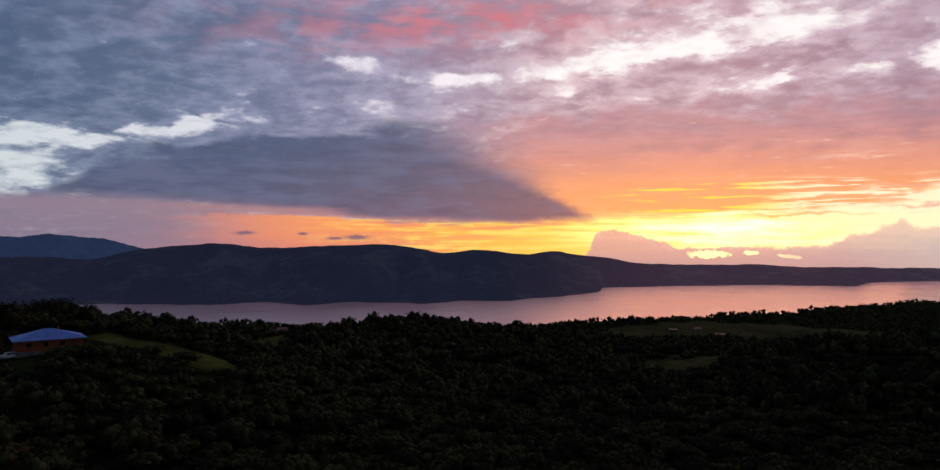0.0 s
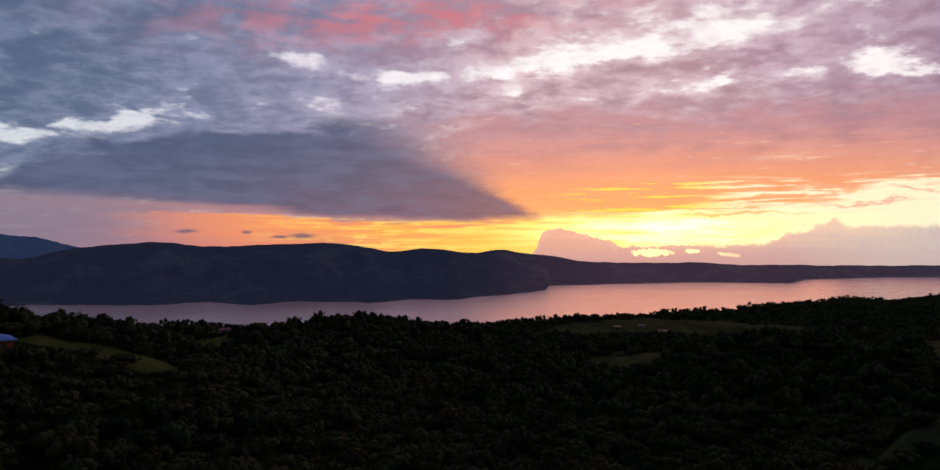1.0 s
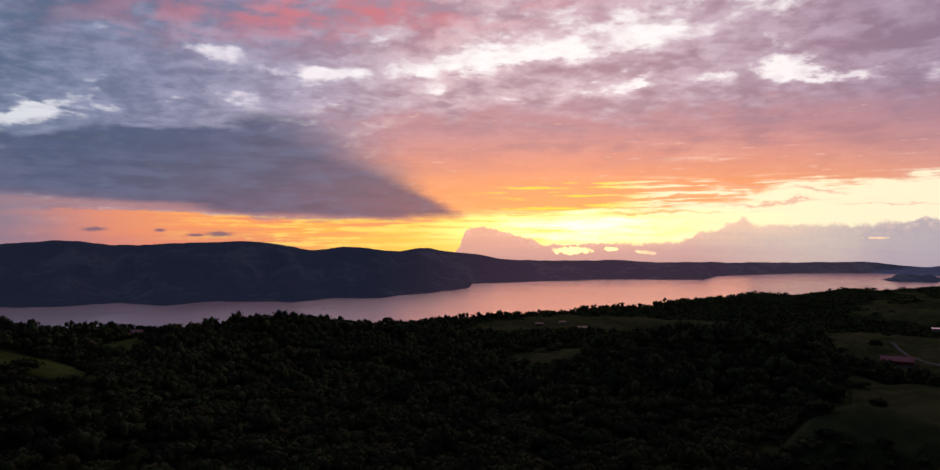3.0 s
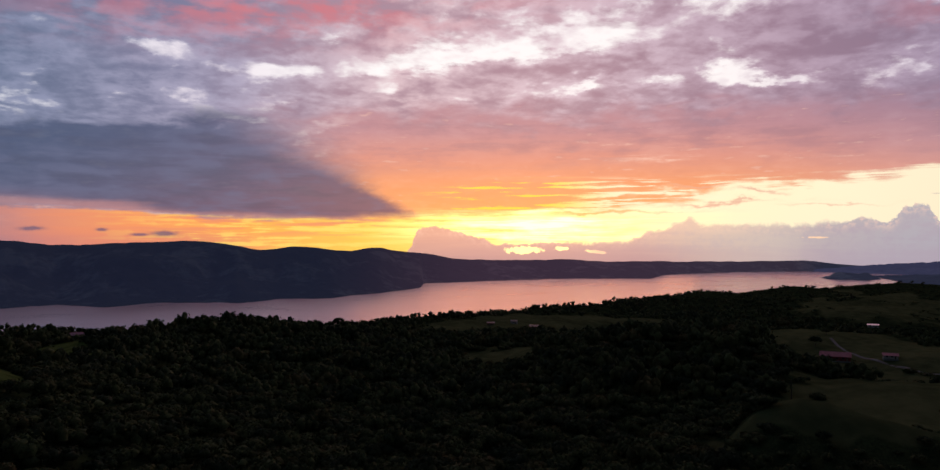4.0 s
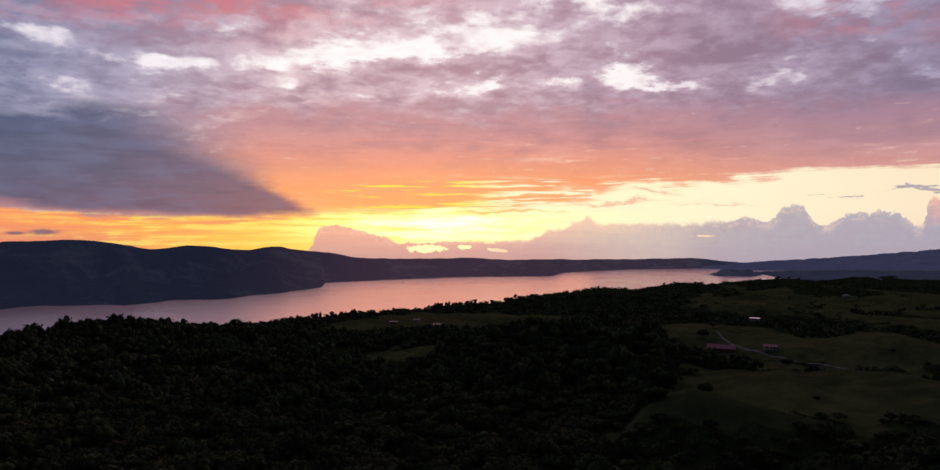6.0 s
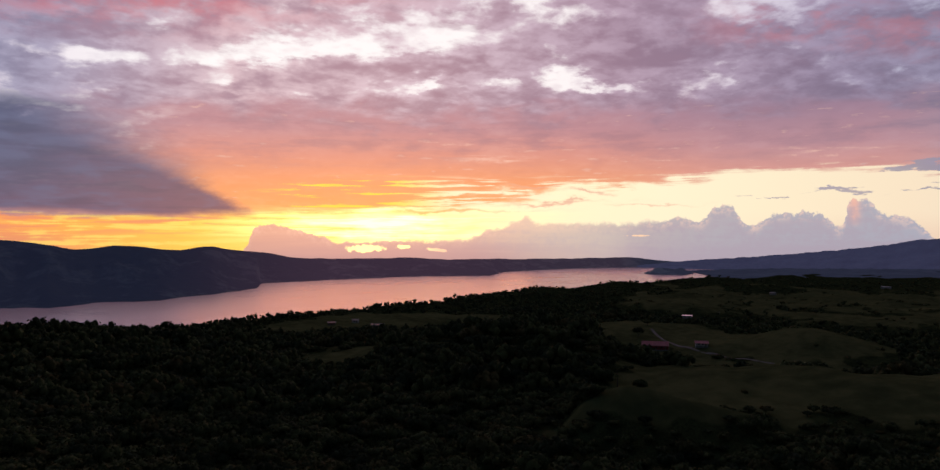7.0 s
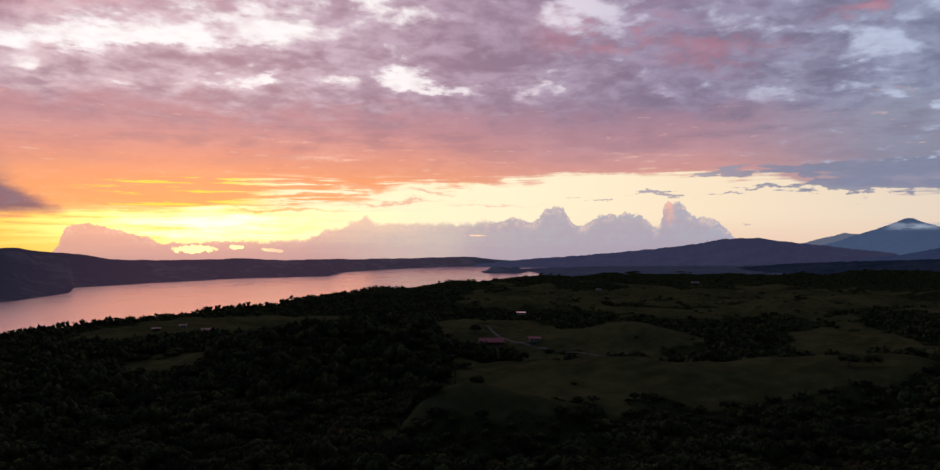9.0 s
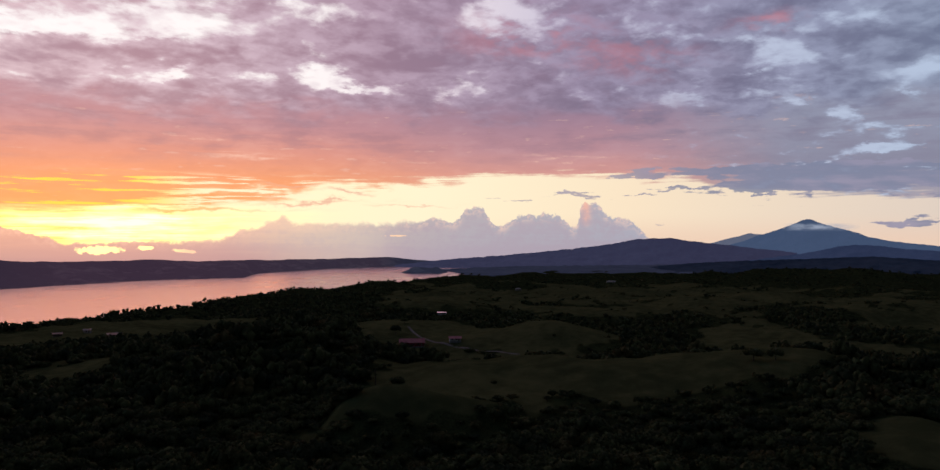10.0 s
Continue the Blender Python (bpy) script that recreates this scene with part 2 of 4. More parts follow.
bank_colour = mix(sky, bank_colour, srgb(0.55, 0.42, 0.50), el0.step(3.6, 2.0) * az0.step(-12, -22) * 0.7)
colour = mix(sky, colour, bank_colour, bank * 0.96)

# low cumulus along the horizon
crown = profile(az0 + (stir - 0.5) * 0.5, 8, 64, -3.0, 3.6, (
    (8, -2.8), (9.2, -0.9), (9.7, 0.5), (10.8, 0.85), (12.0, 0.7), (12.6, 0.35), (13.6, 0.2), (14.4, -0.1), (15.6, -0.6), (20, -0.55), (25.4, -0.45), (28, 0.45), (29.8, 1.0), (30.4, 1.4), (31.2, 0.85), (38, 0.85), (40.6, 1.0), (41.6, 1.3), (43.4, 1.0),
    (44.6, 2.05), (45.6, 2.1), (46.5, 0.85), (47.2, 0.6), (48.4, 1.55), (51.4, 1.6), (52.8, 0.4), (53.4, 2.5), (54.3, 2.45), (55.2, 1.5), (57.0, 1.05), (58.6, -0.4), (62, -2.5)))
under = el0 - crown - (billow - 0.5) * (0.9 + az0.step(40, 45) * 0.5) - (curl - 0.5) * (0.40 + az0.step(40, 45) * 0.3)
low = (under / (0.20 - az0.step(38, 44) * 0.12 - az0.step(24, 20) * 0.10)).step(1.0, -1.0)
low_colour = ramp(sky, (az0 - 8.0) / 52.0, (0.0, srgb(0.84, 0.64, 0.59)), (0.12, srgb(0.82, 0.65, 0.62)), (0.25, srgb(0.80, 0.65, 0.62)), (0.40, srgb(0.79, 0.69, 0.67)), (0.56, srgb(0.71, 0.67, 0.69)), (0.70, srgb(0.67, 0.66, 0.71)), (1.0, srgb(0.65, 0.66, 0.73)))
low_colour = mix(sky, low_colour, srgb(0.97, 0.82, 0.75), (billow * 0.5 + curl * 0.5 - (under + 0.25) * 0.12).step(0.46, 0.62) * under.step(-0.9, -0.05) * (0.40 + az0.step(38, 44) * 0.40))
low_colour = mix(sky, low_colour, srgb(1.0, 0.72, 0.62), az0.bell(53.6, 0.35) * el0.step(0.4, 1.4) * 0.7)
low_colour = mix(sky, low_colour, srgb(0.66, 0.62, 0.69), (billow * 0.35 + curl * 0.2 + streak * 0.45).step(0.56, 0.44) * under.step(-0.12, -0.6) * az0.step(22, 34) * 0.6)
low_colour = mix(sky, low_colour, srgb(0.90, 0.77, 0.70), az0.step(22, 27) * az0.step(37, 30) * el0.step(-0.2, 1.0) * 0.6)
low_colour = mix(sky, mix(sky, srgb(0.70, 0.57, 0.60), srgb(0.66, 0.62, 0.69), az0.step(26, 44)), low_colour, (el0 + (streak - 0.5) * 1.4).step(-2.2, 0.2))
colour = mix(sky, colour, low_colour, low * (0.95 - az0.step(26, 34) * az0.step(40, 36) * 0.15))
# last holes of light in the low cloud under the sun
ember = (az0 - 18.0).bell(0.0, 1.5) * (el0 + 1.02 + (billow - 0.5) * 0.5).bell(0.0, 0.28) + (az0 - 20.9).bell(0.0, 0.6) * (el0 + 0.92).bell(0.0, 0.16) + (az0 - 23.6).bell(0.0, 1.0) * (el0 + 1.15 + (az0 - 23.4) * 0.10).bell(0.0, 0.13) + (az0 - 39.0).bell(0.0, 1.2) * (el0 + 0.05).bell(0.0, 0.09) * 0.7
colour = mix(sky, colour, mix(sky, (1.6, 1.35, 0.55), srgb(1.0, 0.84, 0.70), az0.step(21, 24)), (ember + (curl - 0.5) * 1.2 + (billow - 0.5) * 0.7).step(0.34, 0.62) * ember.step(0.06, 0.3))

# scattered small clouds in front of the band
wisp = (billow - 0.5) * 0.30
specks = ((az0 + 8.75).bell(0.0, 0.75) * (el0 - 0.22 - wisp).bell(0.0, 0.17) + (az0 + 10.4).bell(0.0, 0.5) * (el0 - 0.15).bell(0.0, 0.09) + (az0 + 17.0).bell(0.0, 0.6) * (el0 - 0.55 - wisp).bell(0.0, 0.12)
          + (az0 + 12.8).bell(0.0, 0.3) * (el0 - 0.5).bell(0.0, 0.10))
colour = mix(sky, colour, srgb(0.42, 0.36, 0.46), (specks * 1.6 + (curl - 0.5) * 0.8 * specks.step(0.02, 0.2)).clamp() * 0.85)
colour = mix(sky, colour, srgb(0.40, 0.46, 0.58), ((az0 + 27.2).bell(0.0, 1.3) * (el0 - 1.15 - wisp).bell(0.0, 0.30) * 1.2 + (curl - 0.5) * 0.3 - 0.08).clamp() * 0.8)
bars = patches((1.0, 72, 4.0, 9.5, 1.15), (0.8, 66, 3.2, 3.6, 0.35), (0.75, 48.4, 2.9, 2.4, 0.14), (0.75, 52.6, 3.1, 1.8, 0.18), (0.6, 57, 3.0, 1.6, 0.09), (0.7, 60.5, 3.5, 2.2, 0.16), (0.7, 63.5, 4.8, 6.0, 0.35), (0.6, 57.5, 4.6, 2.2, 0.2), (0.9, 75.6, 0.95, 3.2, 0.28, 0.05), (0.5, 58.5, 0.75, 1.2, 0.08))
bars = bars + (thin - 0.5) * 1.5 + (tuft - 0.5) * 0.9 + (fleck - 0.5) * 0.5
bar_colour = mix(sky, mix(sky, srgb(0.66, 0.62, 0.66), srgb(0.48, 0.51, 0.62), az0.step(52, 64)), srgb(0.60, 0.58, 0.68), (puff * 0.5 + streak * 0.5).step(0.44, 0.60) * 0.7)
colour = mix(sky, colour, bar_colour, bars.step(0.38, 0.62) * az0.step(44, 48) * el0.step(7.5, 5.6) * 0.88)
colour = mix(sky, colour, srgb(0.54, 0.48, 0.56), (az + (el0 - 3.0) * 1.5).step(-18, -29) * el0.step(3.8, 2.4) * (0.85 - (streak - 0.5) * 1.2))

# unseen brighter band above the view, added to colour the lake and light the land
high = tints((-35, (0.56, 0.66, 0.86)), (-12, (0.64, 0.67, 0.83)), (0, (0.68, 0.60, 0.70)), (16, (0.98, 0.52, 0.38)), (28, (0.90, 0.52, 0.46)), (42, (0.72, 0.54, 0.58)), (60, (0.62, 0.60, 0.70)), (80, (0.58, 0.64, 0.75)))
colour = mix(sky, colour, high, el0.step(19, 27) * (0.85 + (puff - 0.5) * 1.5))
# dusk overhead and behind
ahead = dx * math.sin(radians(SUN_AZ)) + dy * math.cos(radians(SUN_AZ))
dusk = mix(sky, srgb(0.15, 0.18, 0.24), srgb(0.23, 0.26, 0.33), mass.step(0.4, 0.6))
colour = mix(sky, dusk, colour, el0.step(75, 40) * ahead.step(-0.05, 0.45))
total = sky.nodes.new("ShaderNodeMix")
total.data_type, total.blend_type = "RGBA", "ADD"
total.inputs[0].default_value = 0.01
sky.links.new(colour, total.inputs[6])
sky.links.new(air.outputs[0], total.inputs[7])
shine = sky.nodes.new("ShaderNodeBackground")
shine.inputs["Strength"].default_value = 1.0
sky.links.new(total.outputs[2], shine.inputs["Color"])
out = sky.nodes.new("ShaderNodeOutputWorld")
sky.links.new(shine.outputs[0], out.inputs["Surface"])

sun = new("sun", bpy.data.lights.new("sun", "SUN"))
sun.data.energy, sun.data.angle, sun.data.color = 0.08, radians(26), (1.0, 0.38, 0.16)
sun.matrix_world = pose(0, 0, 400, 90 - SUN_EL - 4.0, 0, 180 - SUN_AZ)

# ---- materials ----
def material(name):
    m = bpy.data.materials.new(name)
    m.use_nodes = True
    return m, m.node_tree, m.node_tree.nodes["Principled BSDF"]


def rough_paint(name, dark, light, scale=1.0, rough=0.85, bump=0.3, metal=0.0, spec=0.3, per_object=0.0):
    """A two-scale mottled surface; scale in metres."""
    m, t, b = material(name)
    geo = t.nodes.new("ShaderNodeTexCoord").outputs["Object"]
    a, c = noisy(t, geo, 1.0 / scale, 5.0, 0.6), noisy(t, geo, 6.0 / scale, 3.0, 0.6)
    fac = (a * 0.7 + c * 0.3).step(0.35, 0.65)
    if per_object:
        info = t.nodes.new("ShaderNodeObjectInfo")
        fac = fac * (1 - per_object) + Val(t, info.outputs["Random"]) * per_object
    t.links.new(mix(t, dark, light, fac), b.inputs["Base Color"])
    b.inputs["Roughness"].default_value, b.inputs["Metallic"].default_value = rough, metal
    b.inputs["Specular IOR Level"].default_value = spec
    if bump:
        n = t.nodes.new("ShaderNodeBump")
        n.inputs["Strength"].default_value, n.inputs["Distance"].default_value = bump, 0.1 * scale
        t.links.new(c.socket, n.inputs["Height"])
        t.links.new(n.outputs[0], b.inputs["Normal"])
    return m


def ground_material():
    """Pasture, bare tracks and woodland floor, by the land cover stored on the ground."""
    m, t, b = material("pasture_and_woodland")
    pos = t.nodes.new("ShaderNodeNewGeometry").outputs["Position"]
    cover = t.nodes.new("ShaderNodeAttribute")
    cover.attribute_name = "woodland"
    wood = Val(t, cover.outputs["Fac"])
    a, c, d = noisy(t, pos, 0.012, 5.0, 0.6), noisy(t, pos, 0.12, 4.0, 0.6), noisy(t, pos, 1.4, 3.0, 0.6)
    grass = mix(t, (0.036, 0.044, 0.019), (0.078, 0.083, 0.035), (a * 0.5 + c * 0.5).step(0.36, 0.64))
    grass = mix(t, grass, (0.098, 0.084, 0.038), (c * 0.6 + d * 0.4).step(0.56, 0.70) * 0.5)
    lawn = t.nodes.new("ShaderNodeAttribute")
    lawn.attribute_name = "mown"
    grass = mix(t, grass, mix(t, (0.050, 0.066, 0.018), (0.080, 0.100, 0.028), c.step(0.38, 0.62)), Val(t, lawn.outputs["Fac"]))
    woods = mix(t, (0.010, 0.015, 0.007), (0.034, 0.044, 0.018), (c * 0.6 + d * 0.4).step(0.38, 0.62))
    t.links.new(mix(t, grass, woods, wood.step(0.35, 0.65)), b.inputs["Base Color"])
    b.inputs["Roughness"].default_value, b.inputs["Specular IOR Level"].default_value = 0.95, 0.0
    n = t.nodes.new("ShaderNodeBump")
    n.inputs["Strength"].default_value, n.inputs["Distance"].default_value = 0.5, 0.4
    t.links.new((c * 0.6 + d * 0.4).socket, n.inputs["Height"])
    t.links.new(n.outputs[0], b.inputs["Normal"])
    return m


def water_material():
    m, t, b = material("pink_tinted_lake_water")
    pos = t.nodes.new("ShaderNodeNewGeometry").outputs["Position"]
    # sunset pink is painted into a part-metal base to strengthen the reflection
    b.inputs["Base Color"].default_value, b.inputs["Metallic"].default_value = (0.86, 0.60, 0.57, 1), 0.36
    b.inputs["IOR"].default_value = 1.333
    gust = noisy(t, pos, 0.004, 4.0, 0.55)
    t.links.new((gust * 0.06 + 0.16).socket, b.inputs["Roughness"])
    place = t.nodes.new("ShaderNodeSeparateXYZ")
    t.links.new(pos, place.inputs[0])
    px, py = Val(t, place.outputs[0]), Val(t, place.outputs[1])
    along, across = px * 0.94 - py * 0.34, px * 0.34 + py * 0.94
    wave = noisy(t, vec(t, along * 0.03, across * 0.22, 0.0), 1.0, 3.0, 0.55)
    n = t.nodes.new("ShaderNodeBump")
    n.inputs["Strength"].default_value, n.inputs["Distance"].default_value = 0.35, 1.0
    t.links.new(wave.socket, n.inputs["Height"])
    t.links.new(n.outputs[0], b.inputs["Normal"])
    return m


def backdrop_haze_material(name, deep, pale, air):
    """Far slopes; their blue evening haze is put into base colour and glow."""
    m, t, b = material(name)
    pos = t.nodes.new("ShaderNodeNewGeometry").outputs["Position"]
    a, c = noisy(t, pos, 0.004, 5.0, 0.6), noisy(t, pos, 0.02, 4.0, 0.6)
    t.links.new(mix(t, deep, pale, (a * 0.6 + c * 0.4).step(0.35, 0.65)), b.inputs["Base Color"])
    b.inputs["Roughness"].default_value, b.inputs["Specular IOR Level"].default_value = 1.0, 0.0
    # haze painted as a faint emission of the slopes
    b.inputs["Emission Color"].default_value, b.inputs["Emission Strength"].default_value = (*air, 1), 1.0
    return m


GROUND, WATER = ground_material(), water_material()


# ---- land ----
def at(azimuth, r):
    return r * math.sin(radians(azimuth)), r * math.cos(radians(azimuth))


def smooth(x, a, b):
    u = np.clip((x - a) / (b - a), 0, 1)
    return u * u * (3 - 2 * u)


def waves(x, y, size, seed, octaves=4):
    """Smooth pseudo-random relief between -1 and 1: rotated sine fields with warped phases."""
    rng = np.random.RandomState(seed)
    total, gain = np.zeros_like(x), 1.0
    norm = 0.0
    for k in range(octaves):
        for j in range(4):
            th, ph, ph2 = rng.rand(3) * 2 * math.pi
            f = (0.75 + 0.5 * rng.rand()) * 2 * math.pi / size
            u, v = x * math.cos(th) + y * math.sin(th), -x * math.sin(th) + y * math.cos(th)
            total = total + gain * 0.25 * np.sin(f * u + ph + 1.6 * np.sin(0.63 * f * v + ph2))
        norm += gain * 0.55
        size, gain = size * 0.47, gain * 0.5
    return total / norm


# hills and hollows on the near side: azimuth, distance, height, half-length along the view, half-width across
HILLS = [
    (-30, 240, 33.6, 90, 72), (-14, 320, 8, 70, 50), (-5, 420, 17.8, 110, 150), (-6, 410, 4, 45, 20), (31, 345, 20, 80, 42),
    (75, 330, 7, 60, 60),
    (42, 470, -6, 70, 60), (52, 450, -9, 60, 80), (51, 560, 14, 55, 46), (54, 860, 14, 90, 90), (38, 620, 8, 60, 60),
    (43, 1050, 8, 90, 90), (63, 1000, 12, 90, 160), (24, 1250, -2, 160, 190), (-14, 400, 4.0, 55, 45), (-2.2, 410, 2.5, 45, 20), (11.5, 820, -6, 90, 110), (31, 1750, 22, 200, 80), (-18.5, 715, 7, 80, 120), (5, 780, 1.5, 80, 90), (21, 1000, 6, 120, 120), (27.3, 1450, 11, 160, 80), (38, 1900, 14, 180, 150), (43, 2300, 12, 200, 200),
    (72, 2600, 44, 300, 430), (62, 2700, 8, 200, 300), (22, 820, 2, 60, 90), (14, 1000, -8, 150, 200), (76.5, 232, 8, 30, 22),
]
# long crests: distance, fall towards the drone, fall behind, and along them azimuth and degrees up of the ground
CRESTS = [
    (306, 60, 38, ((34.5, -10.6), (36, -9.9), (41, -9.82), (45, -9.62), (49, -9.45), (54.6, -9.28), (59, -9.02), (63.4, -8.55), (66, -8.2), (70, -8.3), (74, -9.2))),
    (212, 20, 17, ((32.5, -14.2), (34.5, -12.7), (36, -12.05), (37.7, -11.72), (39.8, -11.72), (42.2, -12.15), (46, -12.75), (49, -13.4))),
    (350, 75, 55, ((15, -10.2), (20, -8.9), (24.8, -7.75), (29.4, -7.2), (33.6, -6.95), (35.3, -7.35), (37, -8.9), (40, -10.5))),
    (425, 40, 40, ((9, -9.9), (13.8, -9.3), (16.6, -8.95), (19.9, -8.4), (23, -8.6))),
]
# the far shore: azimuth, distance; and the skyline of the range behind it: azimuth, degrees up
SHORE = [(-60, 2600), (-30, 2620), (-23, 2500), (-18.6, 2420), (-15.6, 2500), (-12.6, 2330), (-9, 2400), (-5, 2345), (-3.7, 2290), (-0.9, 2450), (3.2, 2400), (4.6, 2560), (6.8, 2620), (9.9, 2870), (10.2, 3150), (14, 3270),
         (21.5, 3540), (27.6, 3610), (28.6, 3960), (31, 4180), (33.8, 4420), (38, 4640), (41, 4720), (50, 4750)]
CREST = [(-60, -0.2), (-34, -1.15), (-29.8, -1.1), (-27.3, -1.42), (-24.7, -0.72), (-22.3, -0.40), (-18.6, -0.23), (-15.2, -0.62), (-11, -0.45), (-6.7, -0.30), (-4.6, -0.55), (-2.2, -1.05), (0.3, -0.74), (4.6, -1.13), (6.2, -0.80),
         (9.0, -1.22), (10.9, -1.38), (12.7, -1.76), (15.5, -1.87), (21.3, -1.77), (24, -1.92), (30, -1.86), (35.5, -1.78), (38.5, -1.66), (40.8, -1.98), (52, -2.1)]
DEEP = [(-60, 850), (-14, 720), (8, 800), (11, 640), (20, 540), (27.6, 470), (33, 280), (41, 180), (52, 150)]


def slope_height(x, y):
    """The slope down to the lake, with its hills and hollows."""
    r = np.hypot(x, y)
    d = shore_distance(x, y)
    near = 182 / (1 + r / 2600 + (r / 4200) ** 3) * (1 - np.exp(-np.maximum(d, -300) / 140)) - 26
    near = np.where(d < 0, np.maximum(near, -30), near)
    for ha, hr, h, lr, lt in HILLS:
        hx, hy = at(ha, hr)
        ux, uy = at(ha, 1)
        al, ac = (x - hx) * ux + (y - hy) * uy, (x - hx) * uy - (y - hy) * ux
        near = near + h * np.exp(-(al / lr) ** 2 - (ac / lt) ** 2)
    return near


def shore_distance(x, y):
    return (x + 376) * 0.481 - (y - 1034) * 0.877 + 60 * waves(x, y, 700, 3, 3)


def land_height(x, y):
    """Height of the ground over the lake."""
    r, a = np.hypot(x, y), np.degrees(np.arctan2(x, y))
    d = shore_distance(x, y)
    near = slope_height(x, y)
    for rc, front, back_, line in CRESTS:
        ca = np.array([q[0] for q in line], float)
        level = EYE + rc * np.tan(np.radians(np.interp(a, ca, [q[1] for q in line])))
        cx, cy = rc * np.sin(np.radians(a)), rc * np.cos(np.radians(a))
        rise = np.clip(level - slope_height(cx, cy), -12, 30)
        ends = smooth(a, ca[0] - 1, ca[0] + 2.5) * (1 - smooth(a, ca[-1] - 2.5, ca[-1] + 1))
        near = near + rise * ends * np.exp(-((r - rc) / np.where(r < rc, front, back_)) ** 2)
    near = near - 22 * smooth(r, 2000, 3500)
    near = np.where((a > 44) & (r > 1800), np.maximum(near, -10 + 9 * smooth(a, 46, 50)), near)
    near = near + smooth(d, 60, 400) * smooth(r, 350, 900) * ((9 + 3.5 * smooth(a, 36, 46)) * waves(x, y, 420, 5, 3))
    near = near + 1.2 * waves(x, y, 60, 6, 2) * smooth(r, 20, 120)
    return near


def range_height(x, y):
    """Height of the hills across the lake."""
    r, a = np.hypot(x, y), np.degrees(np.arctan2(x, y))
    shore, deep = np.interp(a, *zip(*SHORE)), np.interp(a, *zip(*DEEP))
    crest = sum(w * np.interp(a + k, *zip(*CREST)) for k, w in ((-1.0, 0.1), (-0.5, 0.22), (0.0, 0.36), (0.5, 0.22), (1.0, 0.1)))
    shore = shore + 45 * waves(x, y, 420, 8, 5) * np.interp(a, [2, 9], [1.0, 0.5])
    up = (r - shore) / deep
    crest = crest + 0.04 * waves(a * 100, a * 0, 330, 18, 2)
    top = EYE + (shore + deep) * np.tan(np.radians(crest))
    spur = waves(x, y, 520, 9, 4)
    slope = smooth(up, -0.05, 1.0) * (1 + 0.34 * spur * (1 - smooth(up, 0.4, 0.85)))
    far = np.where(up < 0, -12 + 12 * np.exp(np.minimum(up, 0) * 8), top * slope * (1 - 0.5 * smooth(up, 1.05, 2.2)) + 4.0 * waves(x, y, 110, 10, 4) * smooth(up, 0.1, 0.5) * (1 - 0.7 * smooth(up, 0.75, 0.95)))
    isle = 44 * np.exp(-((a - 41.1) / 1.75) ** 4 - ((r - 3950) / 130) ** 2) * (0.80 + 0.30 * waves(x, y, 130, 19, 3)) - 12
    return np.maximum(far, isle)


# open pasture: azimuth, distance, half-length along the view, half-width across
FIELDS = [
    (-23.2, 226, 6, 17), (-19.3, 223, 13, 8), (41, 475, 60, 42), (-16, 345, 40, 18), (45, 283, 46, 46), (38.8, 214, 20, 22), (43.0, 216, 15, 18), (53, 285, 40, 60), (62, 300, 34, 50), (72.5, 560, 20, 52), (65, 620, 60, 28), (50, 560, 70, 55), (55, 860, 110, 100),
    (42, 560, 110, 40), (43, 950, 130, 90), (66, 600, 110, 45), (22, 780, 125, 120), (38, 620, 90, 34), (46, 1300, 250, 200), (60, 1400, 300, 300), (13.5, 700, 70, 50), (16.4, 402, 40, 30), (19.4, 430, 30, 18),
    (76.6, 226, 22, 16), (72, 400, 40, 60), (61, 900, 120, 80), (-12, 430, 22, 30), (47, 430, 70, 60),
]
# clumps of trees that stand in the pastures
CLUMPS = [(31, 300, 85, 30), (33.4, 235, 40, 12), (61.5, 690, 60, 32), (73, 655, 62, 66), (57, 620, 40, 16), (45.5, 690, 14, 26), (50, 1010, 30, 40), (66, 1150, 40, 70), (58, 1250, 30, 60), (41, 1400, 60, 40), (70, 1700, 160, 220), (52, 1900, 70, 130)]


def woodland(x, y):
    """1 under trees, 0 on pasture."""
    open_land = np.zeros_like(x)
    for fa, fr, lr, lt in FIELDS:
        hx, hy = at(fa, fr)
        ux, uy = at(fa, 1)
        al, ac = (x - hx) * ux + (y - hy) * uy, (x - hx) * uy - (y - hy) * ux
        open_land = np.maximum(open_land, 1.25 - ((al / lr) ** 2 + (ac / lt) ** 2) ** 0.5 * 0.75)
    r, a = np.hypot(x, y), np.degrees(np.arctan2(x, y))
    far_fields = smooth(r, 500, 900) * smooth(a, 33, 42) * (1 - 0.75 * smooth(r, 1700, 2400)) * (0.55 + 0.46 * waves(x, y, 260, 12, 4))
    open_land = np.maximum(open_land, far_fields) + 0.22 * waves(x, y, 45, 13, 3) * (1 - 0.7 * smooth(r, 450, 900))
    hedge = 1 - smooth(np.abs(waves(x, y, 380, 44, 3)), 0.03, 0.075)
    open_land = open_land - 0.9 * hedge * smooth(r, 560, 680) * smooth(a, 34, 40) * smooth(waves(x, y, 210, 47, 2), -0.45, 0.1)
    for fa, fr, lr, lt in CLUMPS:
        hx, hy = at(fa, fr)
        ux, uy = at(fa, 1)
        al, ac = (x - hx) * ux + (y - hy) * uy, (x - hx) * uy - (y - hy) * ux
        open_land = np.minimum(open_land, 0.75 * ((al / lr) ** 2 + (ac / lt) ** 2) ** 0.5 - 0.1 + 0.2 * waves(x, y, 40, 15, 2))
    return np.clip(1.0 - smooth(open_land, 0.35, 0.65), 0, 1)


def ground_z(x, y):
    return float(land_height(np.array([x], float), np.array([y], float))[0])


